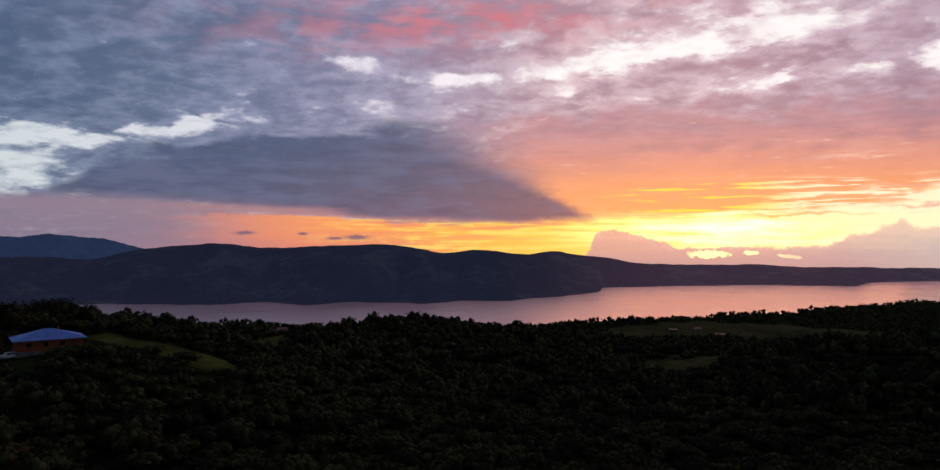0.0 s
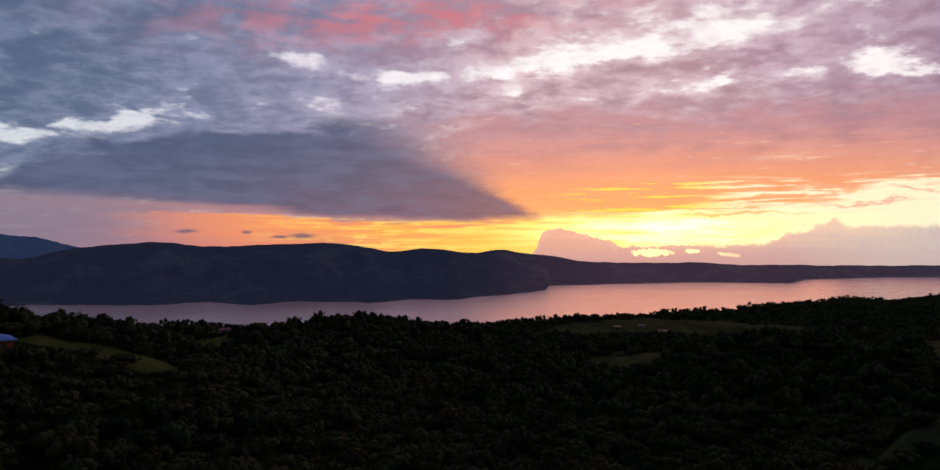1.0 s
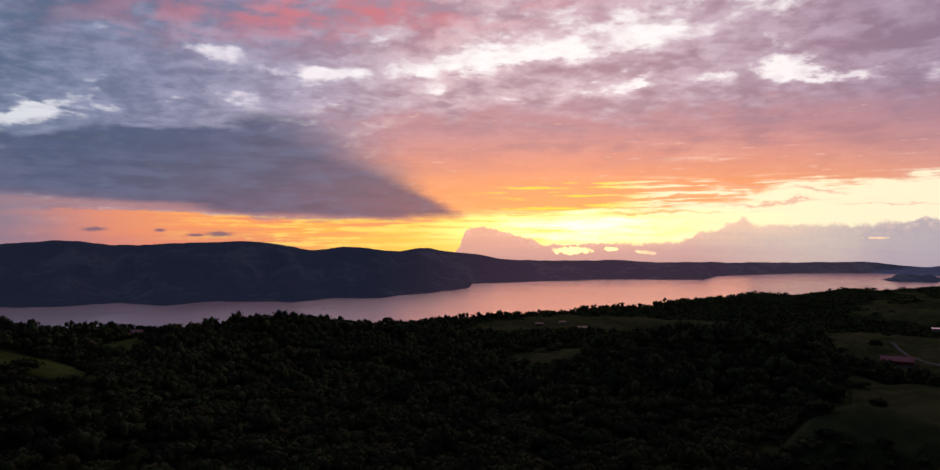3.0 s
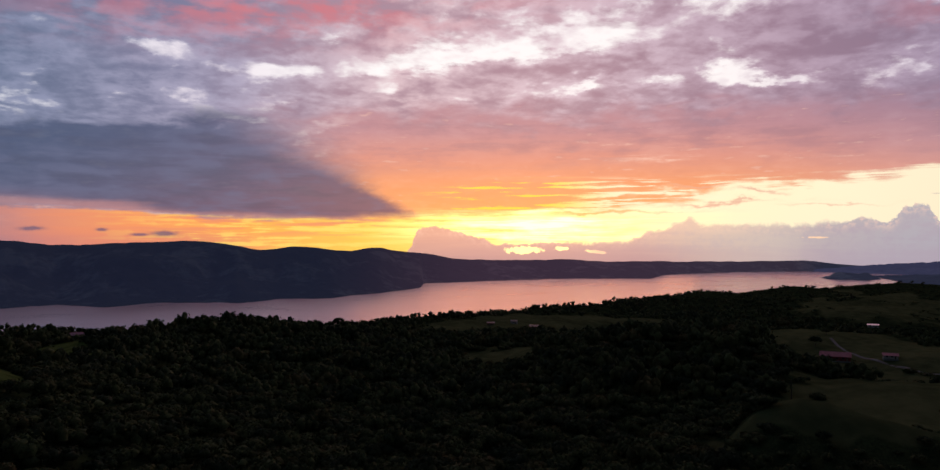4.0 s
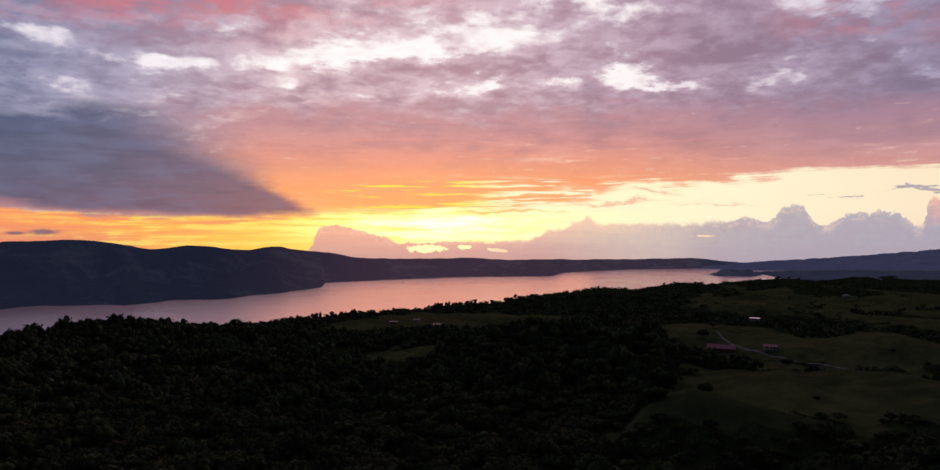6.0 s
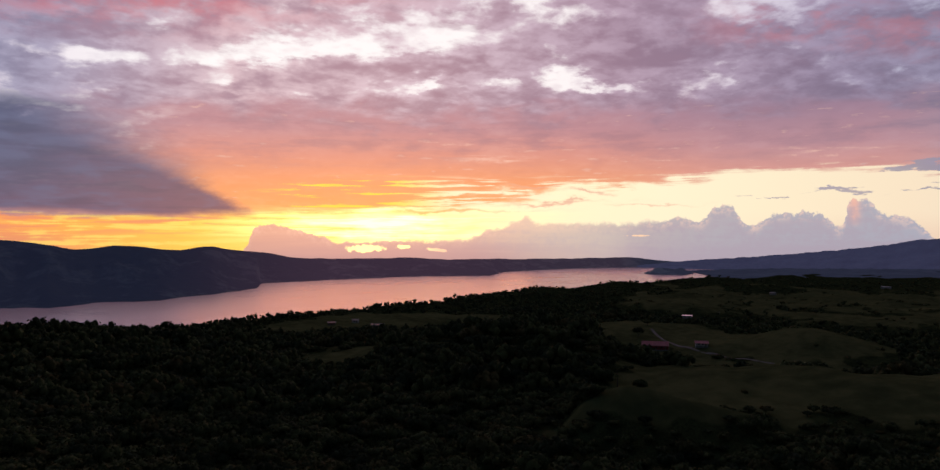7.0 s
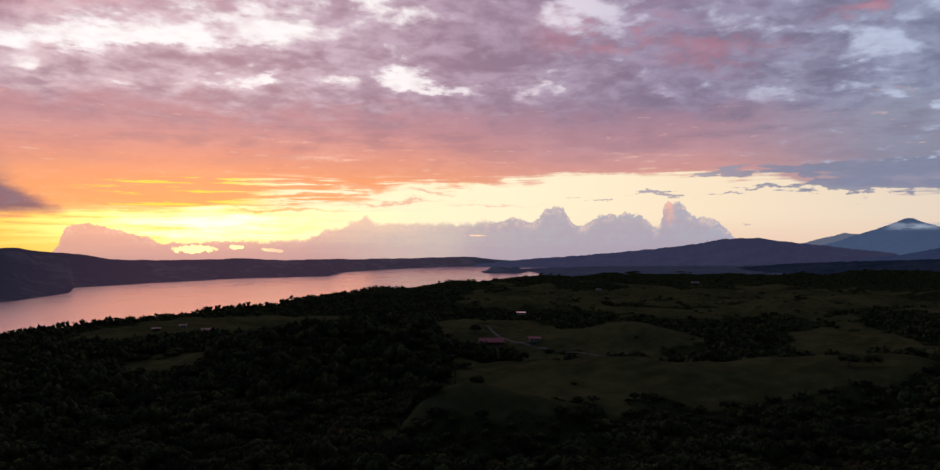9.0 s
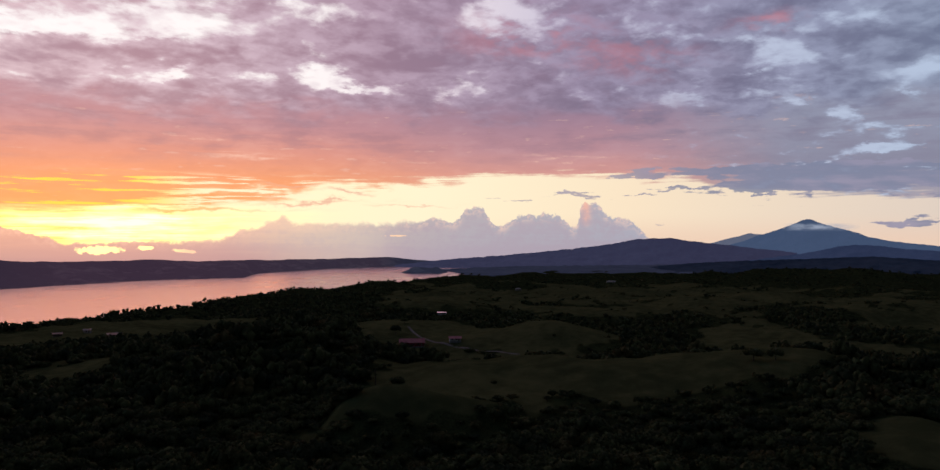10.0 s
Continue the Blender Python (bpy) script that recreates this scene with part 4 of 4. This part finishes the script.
def forest(name, places, shapes, size, label, low=-0.3, tall=0.12):
    """A far stretch of woods: many crowns on short trunks, in one mesh."""
    vs, fs, tint, count = [], [], [], 0
    r_all = np.array([math.hypot(p[0], p[1]) for p in places])
    xy = np.array([p[:2] for p in places])
    ahead_ = xy * ((r_all + 17) / r_all)[:, None]
    further = xy * ((r_all + 34) / r_all)[:, None]
    short = np.where(woodland(ahead_[:, 0], ahead_[:, 1]) < 0.5, 0.5, np.where(woodland(further[:, 0], further[:, 1]) < 0.5, 0.75, 1.0))
    for (x, y, z), dwarf in zip(places, short):
        v, f = shapes[rng.randrange(len(shapes))]
        s, a = size * dwarf * rng.uniform(0.7, 1.35), rng.uniform(0, 6.283)
        c, q = math.cos(a), math.sin(a)
        lift = rng.uniform(low, tall) * size * dwarf
        w = np.stack([x + s * (v[:, 0] * c - v[:, 1] * q), y + s * (v[:, 0] * q + v[:, 1] * c), z + lift + s * rng.uniform(0.85, 1.25) * v[:, 2]], 1)
        stem = np.array([(x + 0.2 * math.cos(b), y + 0.2 * math.sin(b), z + h) for h in (-1.0, lift + s * 0.4) for b in (0.0, 2.1, 4.2)])
        vs.append(np.concatenate([w, stem]))
        m = count + len(w)
        fs.append(np.concatenate([f + count, [(m, m + 1, m + 4, m + 3), (m + 1, m + 2, m + 5, m + 4), (m + 2, m, m + 3, m + 5)]]))
        tint.append(np.full(len(w) + 6, rng.random(), np.float32))
        count += len(w) + 6
    V, F = np.concatenate(vs).astype(np.float32), np.concatenate(fs).astype(np.int32)
    me = bpy.data.meshes.new(name)
    me.vertices.add(len(V))
    me.vertices.foreach_set("co", V.ravel())
    me.loops.add(F.size)
    me.loops.foreach_set("vertex_index", F.ravel())
    me.polygons.add(len(F))
    me.polygons.foreach_set("loop_start", np.arange(0, F.size, 4, dtype=np.int32))
    me.attributes.new("tint", "FLOAT", "POINT").data.foreach_set("value", np.concatenate(tint))
    me.polygons.foreach_set("use_smooth", np.ones(len(F), dtype=bool))
    me.update(calc_edges=True)
    me.materials.append(LEAVES)
    return tagged(new(name, me), label, "forest", kind="stuff")


rest = near_places[300:]
mid = [p for p in keep_woods(scatter(rng, 148, 250, lambda r: 5.5)) if not is_clear(p[0], p[1])]
back = [p for p in keep_woods(scatter(rng, 250, 460, lambda r: 6.3)) if not is_clear(p[0], p[1])]
far = [p for p in keep_woods(scatter(rng, 460, 1250, lambda r: 8.8 + (r - 460) * 0.009) + scatter(rng, 1250, 2900, lambda r: 16.5 + (r - 1250) * 0.018)) if not is_clear(p[0], p[1])]
forest("forest", rest + mid, MID, 3.9, "dense dark green broadleaf forest on the slope")
forest("back_forest", back, BACK, 4.6, "dark green forest canopy above the lake", -0.45, 0.0)
forest("far_forest", far, FAR, 5.6, "dark woods and hedgerows on the far slopes", -0.62, -0.42)


# ---- lone trees and bushes on the pastures ----
for ta, tr, size, base, kind, label, cat in (
    (36.8, 735, 7.5, 2.0, 0, "large round dark tree standing alone on pasture", "tree"), (39.06, 273, 2.9, 0.0, 4, "dark round bush alone on the grass slope", "bush"), (42.4, 187, 3.0, 0.2, 2, "dark bushy tree at the foot of the knoll", "tree"),
    (44.3, 185, 2.8, 0.0, 5, "dark bush at the edge of the woods", "bush"), (65.7, 288, 4.0, 1.2, 1, "tall dark tree on the pasture's crest", "tree"), (67.2, 292, 3.4, 0.6, 0, "dark tree on the pasture's crest", "tree"), (46.5, 268, 1.3, 0.0, 4, "small shrub on the open grass slope", "bush"),
    (38.9, 555, 4.6, 1.5, 2, "dark tree beside the farm track", "tree"), (39.6, 600, 4.2, 1.0, 1, "dark tree beside the farm track", "tree"), (44.6, 505, 4.2, 0.2, 5, "dark clump of bushes beside the road", "bush"), (45.6, 500, 3.6, 0.0, 3, "dark clump of bushes beside the road", "bush"), (45.0, 690, 4.0, 0.5, 0, "dark tree on the rise behind the house", "tree"),
    (51.2, 520, 1.6, 0.0, 4, "small shrub on the grassy mound", "bush"), (56.5, 800, 2.6, 0.5, 2, "small tree on the grassy hill", "tree"), (49.0, 1150, 4.5, 0.5, 0, "dark tree on the far pasture", "tree"), (53.0, 1250, 4.0, 0.3, 1, "dark tree on the far pasture", "tree"),
    (-31.8, 268, 8.2, 1.8, 0, "tall dark tree behind the blue-roofed house", "tree"), (-28.6, 266, 6.8, 1.4, 5, "tall dark tree behind the blue-roofed house", "tree"), (-32.8, 262, 7.2, 1.8, 2, "tall dark tree behind the blue-roofed house", "tree"), (-29.6, 270, 8.0, 2.0, 2, "tall dark tree behind the blue-roofed house", "tree"), (-27.4, 262, 6.4, 1.6, 1, "tall dark tree behind the blue-roofed house", "tree"), (-30.6, 262, 7.2, 1.6, 5, "tall dark tree behind the blue-roofed house", "tree"), (-24.7, 264, 5.2, 1.8, 3, "broad dark tree on the ridge by the house", "tree"), (-23.4, 262, 4.6, 2.4, 1, "broad dark tree on the ridge by the house", "tree"), (-25.8, 270, 5.4, 2.4, 5, "broad dark tree on the ridge by the house", "tree"),
    (-15.2, 412, 3.2, 2.0, 1, "small tree against the lake on the ridge", "tree"), (-13.6, 415, 2.6, 1.6, 0, "small tree against the lake on the ridge", "tree"), (-12.6, 418, 2.8, 1.6, 2, "small tree against the lake on the ridge", "tree"), (-20.0, 400, 3.6, 2.5, 0, "dark tree against the lake on the ridge", "tree"),
    (3.6, 800, 4.5, 3.0, 1, "flat-topped tree standing above the shore woods", "tree"), (-17.9, 240, 2.6, 0.2, 0, "dark bush at the field's edge", "bush"), (-24.0, 203, 3.0, 0.2, 1, "dark bush before the mown field", "bush"), (-22.6, 205, 3.2, 0.2, 3, "dark bush before the mown field", "bush")):
    x, y = at(ta, tr)
    plant(x, y, ground_z(x, y) - 0.15, size, kind, ta * 37 % 360, label, "", base=base, category=cat, name="bush" if cat == "bush" else "tree")


def snag(azimuth, r, height):
    """A thin, nearly bare tree with one leaning limb."""
    x, y = at(azimuth, r)
    tree = new("bare_tree")
    tree.matrix_world = pose(x, y, ground_z(x, y) - 0.1)
    tr = new("trunk", mesh_of("trunk", *tube([(0, 0, -0.4), (0.05, 0, height * 0.5), (-0.1, 0.05, height)], [0.24, 0.18, 0.10], 8), BARK))
    tr.parent = tree
    limb = new("limb", mesh_of("limb", *tube([(0, 0, height * 0.72), (-1.2, 0.1, height * 0.86), (-2.3, 0.2, height * 0.84)], [0.11, 0.08, 0.04], 6), BARK))
    limb.parent = tree
    for px, pz, sc in ((-2.3, height * 0.80, 0.95), (-0.1, height * 0.96, 0.7), (1.0, height * 0.9, 0.5)):
        c = new("crown", KINDS[3][0])
        c.parent, c.location, c.scale = tree, (px, 0.1, pz), (sc, sc, sc)
    return tagged(tree, "thin, nearly bare tree alone on the grass", "tree")


snag(37.35, 271, 6.6)


# ---- buildings ----
def part(name, bm, mat, parent, label=""):
    me = bpy.data.meshes.new(name)
    bm.to_mesh(me)
    bm.free()
    me.materials.append(mat)
    ob = new(name, me)
    ob.parent = parent
    return tagged(ob, label) if label else ob


def box(sx, sy, sz, x=0.0, y=0.0, z=0.0, bevel=0.0):
    """A box with its base at z, bevelled."""
    bm = bmesh.new()
    bmesh.ops.create_cube(bm, size=1.0, matrix=Matrix.LocRotScale((x, y, z + sz / 2), None, (sx, sy, sz)))
    if bevel:
        bmesh.ops.bevel(bm, geom=bm.edges[:], offset=bevel, segments=1, affect="EDGES")
    return bm


def sheet_roof(corners, thick):
    """A closed roof slab from upper corners (two or more flat pitches sharing points)."""
    bm = bmesh.new()
    made = {}
    for pitch in corners:
        loops = []
        for dz in (0.0, -thick):
            ring = []
            for c in pitch:
                key = (round(c[0], 3), round(c[1], 3), round(c[2] + dz, 3))
                if key not in made:
                    made[key] = bm.verts.new(key)
                ring.append(made[key])
            loops.append(ring)
        bm.faces.new(loops[0])
        bm.faces.new(loops[1][::-1])
        n = len(pitch)
        for i in range(n):
            quad = (loops[0][i], loops[1][i], loops[1][(i + 1) % n], loops[0][(i + 1) % n])
            if bm.faces.get(quad) is None:
                bm.faces.new(quad)
    bmesh.ops.recalc_face_normals(bm, faces=bm.faces[:])
    return bm


def ribbed_metal(name, dark, light, rough):
    m = rough_paint(name, dark, light, 1.5, rough, 0.0, 0.0, 0.3)
    t, b = m.node_tree, m.node_tree.nodes["Principled BSDF"]
    wave = t.nodes.new("ShaderNodeTexWave")
    wave.inputs["Scale"].default_value = 1.2
    t.links.new(t.nodes.new("ShaderNodeTexCoord").outputs["Object"], wave.inputs["Vector"])
    n = t.nodes.new("ShaderNodeBump")
    n.inputs["Strength"].default_value, n.inputs["Distance"].default_value = 0.35, 0.04
    t.links.new(wave.outputs["Fac"], n.inputs["Height"])
    t.links.new(n.outputs[0], b.inputs["Normal"])
    return m


BLUE_ROOF = ribbed_metal("blue_metal_roof", (0.05, 0.16, 0.60), (0.08, 0.23, 0.74), 0.5)
RED_ROOF = ribbed_metal("red_metal_roof", (0.20, 0.055, 0.085), (0.30, 0.09, 0.12), 0.5)
PALE_ROOF = ribbed_metal("dull_zinc_roof", (0.14, 0.14, 0.14), (0.24, 0.23, 0.22), 0.40)
ZINC_ROOF = ribbed_metal("bright_zinc_roof", (0.70, 0.70, 0.70), (0.80, 0.80, 0.79), 0.15)
ZINC_ROOF.node_tree.nodes["Principled BSDF"].inputs["Metallic"].default_value = 0.9
ORANGE_WALL = rough_paint("orange_plaster", (0.36, 0.09, 0.035), (0.50, 0.14, 0.06), 1.2, 0.9, 0.15)
WHITE_WALL = rough_paint("white_plaster", (0.34, 0.32, 0.30), (0.52, 0.50, 0.47), 1.2, 0.85, 0.1)
RED_WALL = rough_paint("red_board_wall", (0.16, 0.03, 0.03), (0.24, 0.05, 0.045), 0.8, 0.85, 0.2)
WOOD = rough_paint("weathered_wood", (0.10, 0.07, 0.05), (0.20, 0.15, 0.10), 0.5, 0.85, 0.3)
DARK_GLASS = rough_paint("dark_window_glass", (0.010, 0.012, 0.015), (0.018, 0.020, 0.024), 0.6, 0.08, 0.0, 0.0, 0.5)
CONCRETE = rough_paint("concrete", (0.16, 0.155, 0.145), (0.26, 0.25, 0.235), 0.9, 0.9, 0.2)
TRACK = rough_paint("gravel_track", (0.07, 0.066, 0.062), (0.14, 0.13, 0.12), 2.0, 0.95, 0.4)


def house(name, azimuth, r, length, width, wall_h, rise, turn, wall_mat, roof_mat, label, category, hip=True, windows=3, eave=0.6, chimney=False, ridge_half=None):
    """A one-storey building on a footing: walls with thickness, a hipped or gabled roof, door, windows."""
    x, y = at(azimuth, r)
    home = new(name)
    c, s = math.cos(radians(turn)), math.sin(radians(turn))
    zs = [ground_z(x + c * u - s * v, y + s * u + c * v) for u in (-length / 2, length / 2) for v in (-width / 2, width / 2)]
    base = min(zs) + 0.55 * (max(zs) - min(zs))
    home.matrix_world = pose(x, y, base, 0, 0, turn)
    drop = base - min(zs) + 0.4
    part("footing", box(length + 0.3, width + 0.3, drop, 0, 0, -drop + 0.1, 0.04), CONCRETE, home, "grey concrete footing")
    t, L, W = 0.22, length / 2, width / 2
    bay = length / (windows + 1)
    openings = [(-L + bay * (k + 0.75), 1.1, 0.95, 1.1) for k in range(windows)] + [(L - bay * 0.55, 0.95, 0.02, 2.05)]
    spans = sorted((cx - w / 2, cx + w / 2, z0, z0 + h) for cx, w, z0, h in openings)
    edge_x = -L
    for a0, a1, z0, z1 in spans + [(L, L, 0, 0)]:
        if a0 - edge_x > 0.01:
            part("wall", box(a0 - edge_x, t, wall_h, (a0 + edge_x) / 2, -W + t / 2, 0.1), wall_mat, home)
        if a1 > a0:
            part("lintel", box(a1 - a0, t, wall_h - z1, (a0 + a1) / 2, -W + t / 2, 0.1 + z1), wall_mat, home)
            if z0 > 0.1:
                part("wall", box(a1 - a0, t, z0, (a0 + a1) / 2, -W + t / 2, 0.1), wall_mat, home)
                win = part("window", box(a1 - a0, 0.03, z1 - z0, (a0 + a1) / 2, -W + t * 0.6, 0.1 + z0), DARK_GLASS, home, "dark glass window")
                for sx, sz, ox, oz in ((a1 - a0, 0.07, 0, 0), (a1 - a0, 0.07, 0, z1 - z0 - 0.07), (0.07, z1 - z0 - 0.14, -(a1 - a0) / 2 + 0.035, 0.07), (0.07, z1 - z0 - 0.14, (a1 - a0) / 2 - 0.035, 0.07), (0.05, z1 - z0 - 0.14, 0, 0.07)):
                    part("frame", box(sx, 0.08, sz, (a0 + a1) / 2 + ox, -W + t * 0.4, 0.1 + z0 + oz), WOOD, win)
                part("sill", box(a1 - a0 + 0.2, 0.3, 0.07, (a0 + a1) / 2, -W, 0.03 + z0), CONCRETE, win)
            else:
                door = part("door", box(a1 - a0, 0.06, z1 - 0.02, (a0 + a1) / 2, -W + t * 0.6, 0.12), WOOD, home, "dark wooden door")
                part("handle", box(0.04, 0.08, 0.14, a1 - 0.12, -W + t * 0.6 - 0.07, 1.05), CONCRETE, door)
        edge_x = a1
    part("wall", box(length, t, wall_h, 0, W - t / 2, 0.1), wall_mat, home)
    for sx in (-1, 1):
        part("wall", box(t, width - 2 * t, wall_h, sx * (L - t / 2), 0, 0.1), wall_mat, home)
    z0, z1 = wall_h + 0.12, wall_h + 0.12 + rise
    E, F = L + eave, W + eave
    ridge = (ridge_half or max(L - W, L * 0.12)) if hip else E
    a, b, c4, d = (-E, -F, z0), (E, -F, z0), (E, F, z0), (-E, F, z0)
    p, q = (-ridge, 0, z1), (ridge, 0, z1)
    pitches = [(a, b, q, p), (c4, d, p, q)]
    if hip:
        pitches += [(b, c4, q), (d, a, p)]
    roof = part("roof", sheet_roof(pitches, 0.12), roof_mat, home)
    part("ridge_cap", box(2 * ridge + 0.1, 0.3, 0.08, 0, 0, z1 - 0.03, 0.02), roof_mat, roof)
    part("fascia", box(2 * E, 0.05, 0.2, 0, -F - 0.03, z0 - 0.2), WOOD, roof)
    part("fascia", box(2 * E, 0.05, 0.2, 0, F + 0.03, z0 - 0.2), WOOD, roof)
    if not hip:
        for sx in (-1, 1):
            bm = bmesh.new()
            vs = [bm.verts.new(v) for k in (0, t) for v in ((sx * (L - k), -W, wall_h + 0.1), (sx * (L - k), W, wall_h + 0.1), (sx * (L - k), 0, wall_h + 0.05 + rise * W / F))]
            bm.faces.new(vs[:3]), bm.faces.new(vs[5:2:-1])
            for i in range(3):
                bm.faces.new((vs[i], vs[3 + i], vs[3 + (i + 1) % 3], vs[(i + 1) % 3]))
            bmesh.ops.recalc_face_normals(bm, faces=bm.faces[:])
            part("gable", bm, wall_mat, home)
    if chimney:
        part("chimney", box(0.45, 0.45, 2.0, L * 0.35, W * 0.4, z0 + 0.5, 0.04), ORANGE_WALL, roof, "thin pale chimney")
    return tagged(home, label, category)


house("house", -29.8, 216, 14.5, 9.5, 2.7, 2.3, 36, ORANGE_WALL, BLUE_ROOF, "orange-walled house with a wide blue metal hip roof", "house", chimney=True, eave=0.9, ridge_half=0.8)
house("barn", 40.15, 524, 17.0, 9.0, 2.6, 2.4, -38, RED_WALL, RED_ROOF, "long low farm shed with a red metal roof", "barn", hip=False, windows=4)
house("farmhouse", 43.5, 528, 8.0, 6.0, 1.9, 1.3, -40, WHITE_WALL, RED_ROOF, "small white farmhouse with a red roof by the track", "house", hip=False, windows=2)
house("shed", 42.46, 793, 9.0, 7.0, 2.4, 0.75, -42, WHITE_WALL, ZINC_ROOF, "small shed whose shiny zinc roof mirrors the sunset", "shed", hip=False, windows=2)
house("villa", 48.4, 1488, 11.0, 8.0, 3.0, 2.2, -45, WHITE_WALL, PALE_ROOF, "white house on the far pasture ridge", "house", windows=3)
house("barn", 18.9, 671, 11.0, 6.5, 2.2, 1.2, -18, WOOD, PALE_ROOF, "long shed with a pale metal roof in the fields", "barn", hip=False, windows=3)
house("shed", 15.4, 734, 7.0, 5.0, 2.2, 1.0, -14, WOOD, PALE_ROOF, "dark wooden shed with a dull metal roof", "shed", hip=False, windows=2)
house("shed", 17.2, 752, 6.0, 5.0, 2.3, 1.2, -20, WHITE_WALL, PALE_ROOF, "small pale shed beside the field", "shed", hip=False, windows=1)
house("barn", 55.5, 2077, 22.0, 9.0, 3.0, 1.8, -50, WHITE_WALL, PALE_ROOF, "long pale farm building far off in the hills", "barn", hip=False, windows=4)
house("cottage", -14.4, 430, 7.0, 6.0, 2.5, 1.6, 10, ORANGE_WALL, RED_ROOF, "small red-roofed cottage among the ridge trees", "house", hip=False, windows=2)

CAR_PAINT = rough_paint("white_car_paint", (0.62, 0.62, 0.62), (0.72, 0.72, 0.71), 1.0, 0.25, 0.0, 0.0, 0.6)
TYRE = rough_paint("tyre_rubber", (0.012, 0.012, 0.012), (0.025, 0.025, 0.025), 0.3, 0.9, 0.2)


def pickup(azimuth, r, turn):
    """A white car parked beside the house."""
    x, y = at(azimuth, r)
    car = new("car")
    car.matrix_world = pose(x, y, ground_z(x, y), 0, 0, turn)
    part("body", box(4.4, 1.75, 0.72, 0, 0, 0.42, 0.14), CAR_PAINT, car)
    bm = box(2.3, 1.55, 0.62, -0.2, 0, 1.12, 0.05)
    for v in bm.verts:
        if v.co.z > 1.5:
            v.co.x = -0.2 + (v.co.x + 0.2) * 0.72
            v.co.y *= 0.86
    cab = part("cabin", bm, CAR_PAINT, car)
    for sy in (-1, 1):
        part("side_window", box(1.75, 0.03, 0.36, -0.2, sy * 0.745, 1.24), DARK_GLASS, cab, "dark side window")
    for sx in (-1.45, 1.4):
        for sy in (-0.82, 0.82):
            bm = bmesh.new()
            bmesh.ops.create_cone(bm, cap_ends=True, segments=18, radius1=0.34, radius2=0.34, depth=0.22, matrix=Matrix.Translation((sx, sy, 0.34)) @ Matrix.Rotation(radians(90), 4, "X"))
            bmesh.ops.bevel(bm, geom=[e for e in bm.edges if e.calc_length() < 0.15], offset=0.03, segments=1, affect="EDGES")
            wheel = part("wheel", bm, TYRE, car, "black tyre")
            bm = bmesh.new()
            bmesh.ops.create_cone(bm, cap_ends=True, segments=14, radius1=0.19, radius2=0.17, depth=0.24, matrix=Matrix.Translation((sx, sy, 0.34)) @ Matrix.Rotation(radians(90), 4, "X"))
            part("rim", bm, CONCRETE, wheel)
    for sy in (-0.6, 0.6):
        part("headlight", box(0.08, 0.3, 0.16, 2.18, sy, 0.78, 0.02), DARK_GLASS, car)
    return tagged(car, "white car parked beside the blue-roofed house", "car")


pickup(-31.95, 211, 60)


def road(name, points, width, label):
    """A gravel track draped over the ground along azimuth and distance points."""
    pts = [Vector((*at(a, r), 0)) for a, r in points]
    line = []
    for p, q in zip(pts, pts[1:]):
        n = max(2, int((q - p).length / 4))
        line += [p.lerp(q, k / n) for k in range(n)]
    line.append(pts[-1])
    for _ in range(6):
        line = [line[0]] + [(line[i - 1] + line[i] * 2 + line[i + 1]) / 4 for i in range(1, len(line) - 1)] + [line[-1]]
    bm = bmesh.new()
    rows = []
    for i, p in enumerate(line):
        d = (line[min(i + 1, len(line) - 1)] - line[max(i - 1, 0)]).normalized()
        side = Vector((-d.y, d.x, 0))
        row = []
        for u in (-1.0, -0.5, 0.0, 0.5, 1.0):
            w = p + side * u * width / 2
            row.append(bm.verts.new((w.x, w.y, ground_z(w.x, w.y) + 0.16 - 0.10 * abs(u))))
        rows.append(row)
    for r0, r1 in zip(rows, rows[1:]):
        for i in range(4):
            bm.faces.new((r0[i], r0[i + 1], r1[i + 1], r1[i]))
    me = bpy.data.meshes.new(name)
    bm.to_mesh(me)
    bm.free()
    me.materials.append(TRACK)
    return tagged(new(name, me), label, "road", kind="structure")


road("road", [(39.9, 585), (40.5, 560), (41.45, 535), (43.38, 518), (45.2, 506), (47.89, 490), (49.87, 482), (52.5, 470)], 2.4, "pale gravel farm road across the pastures")
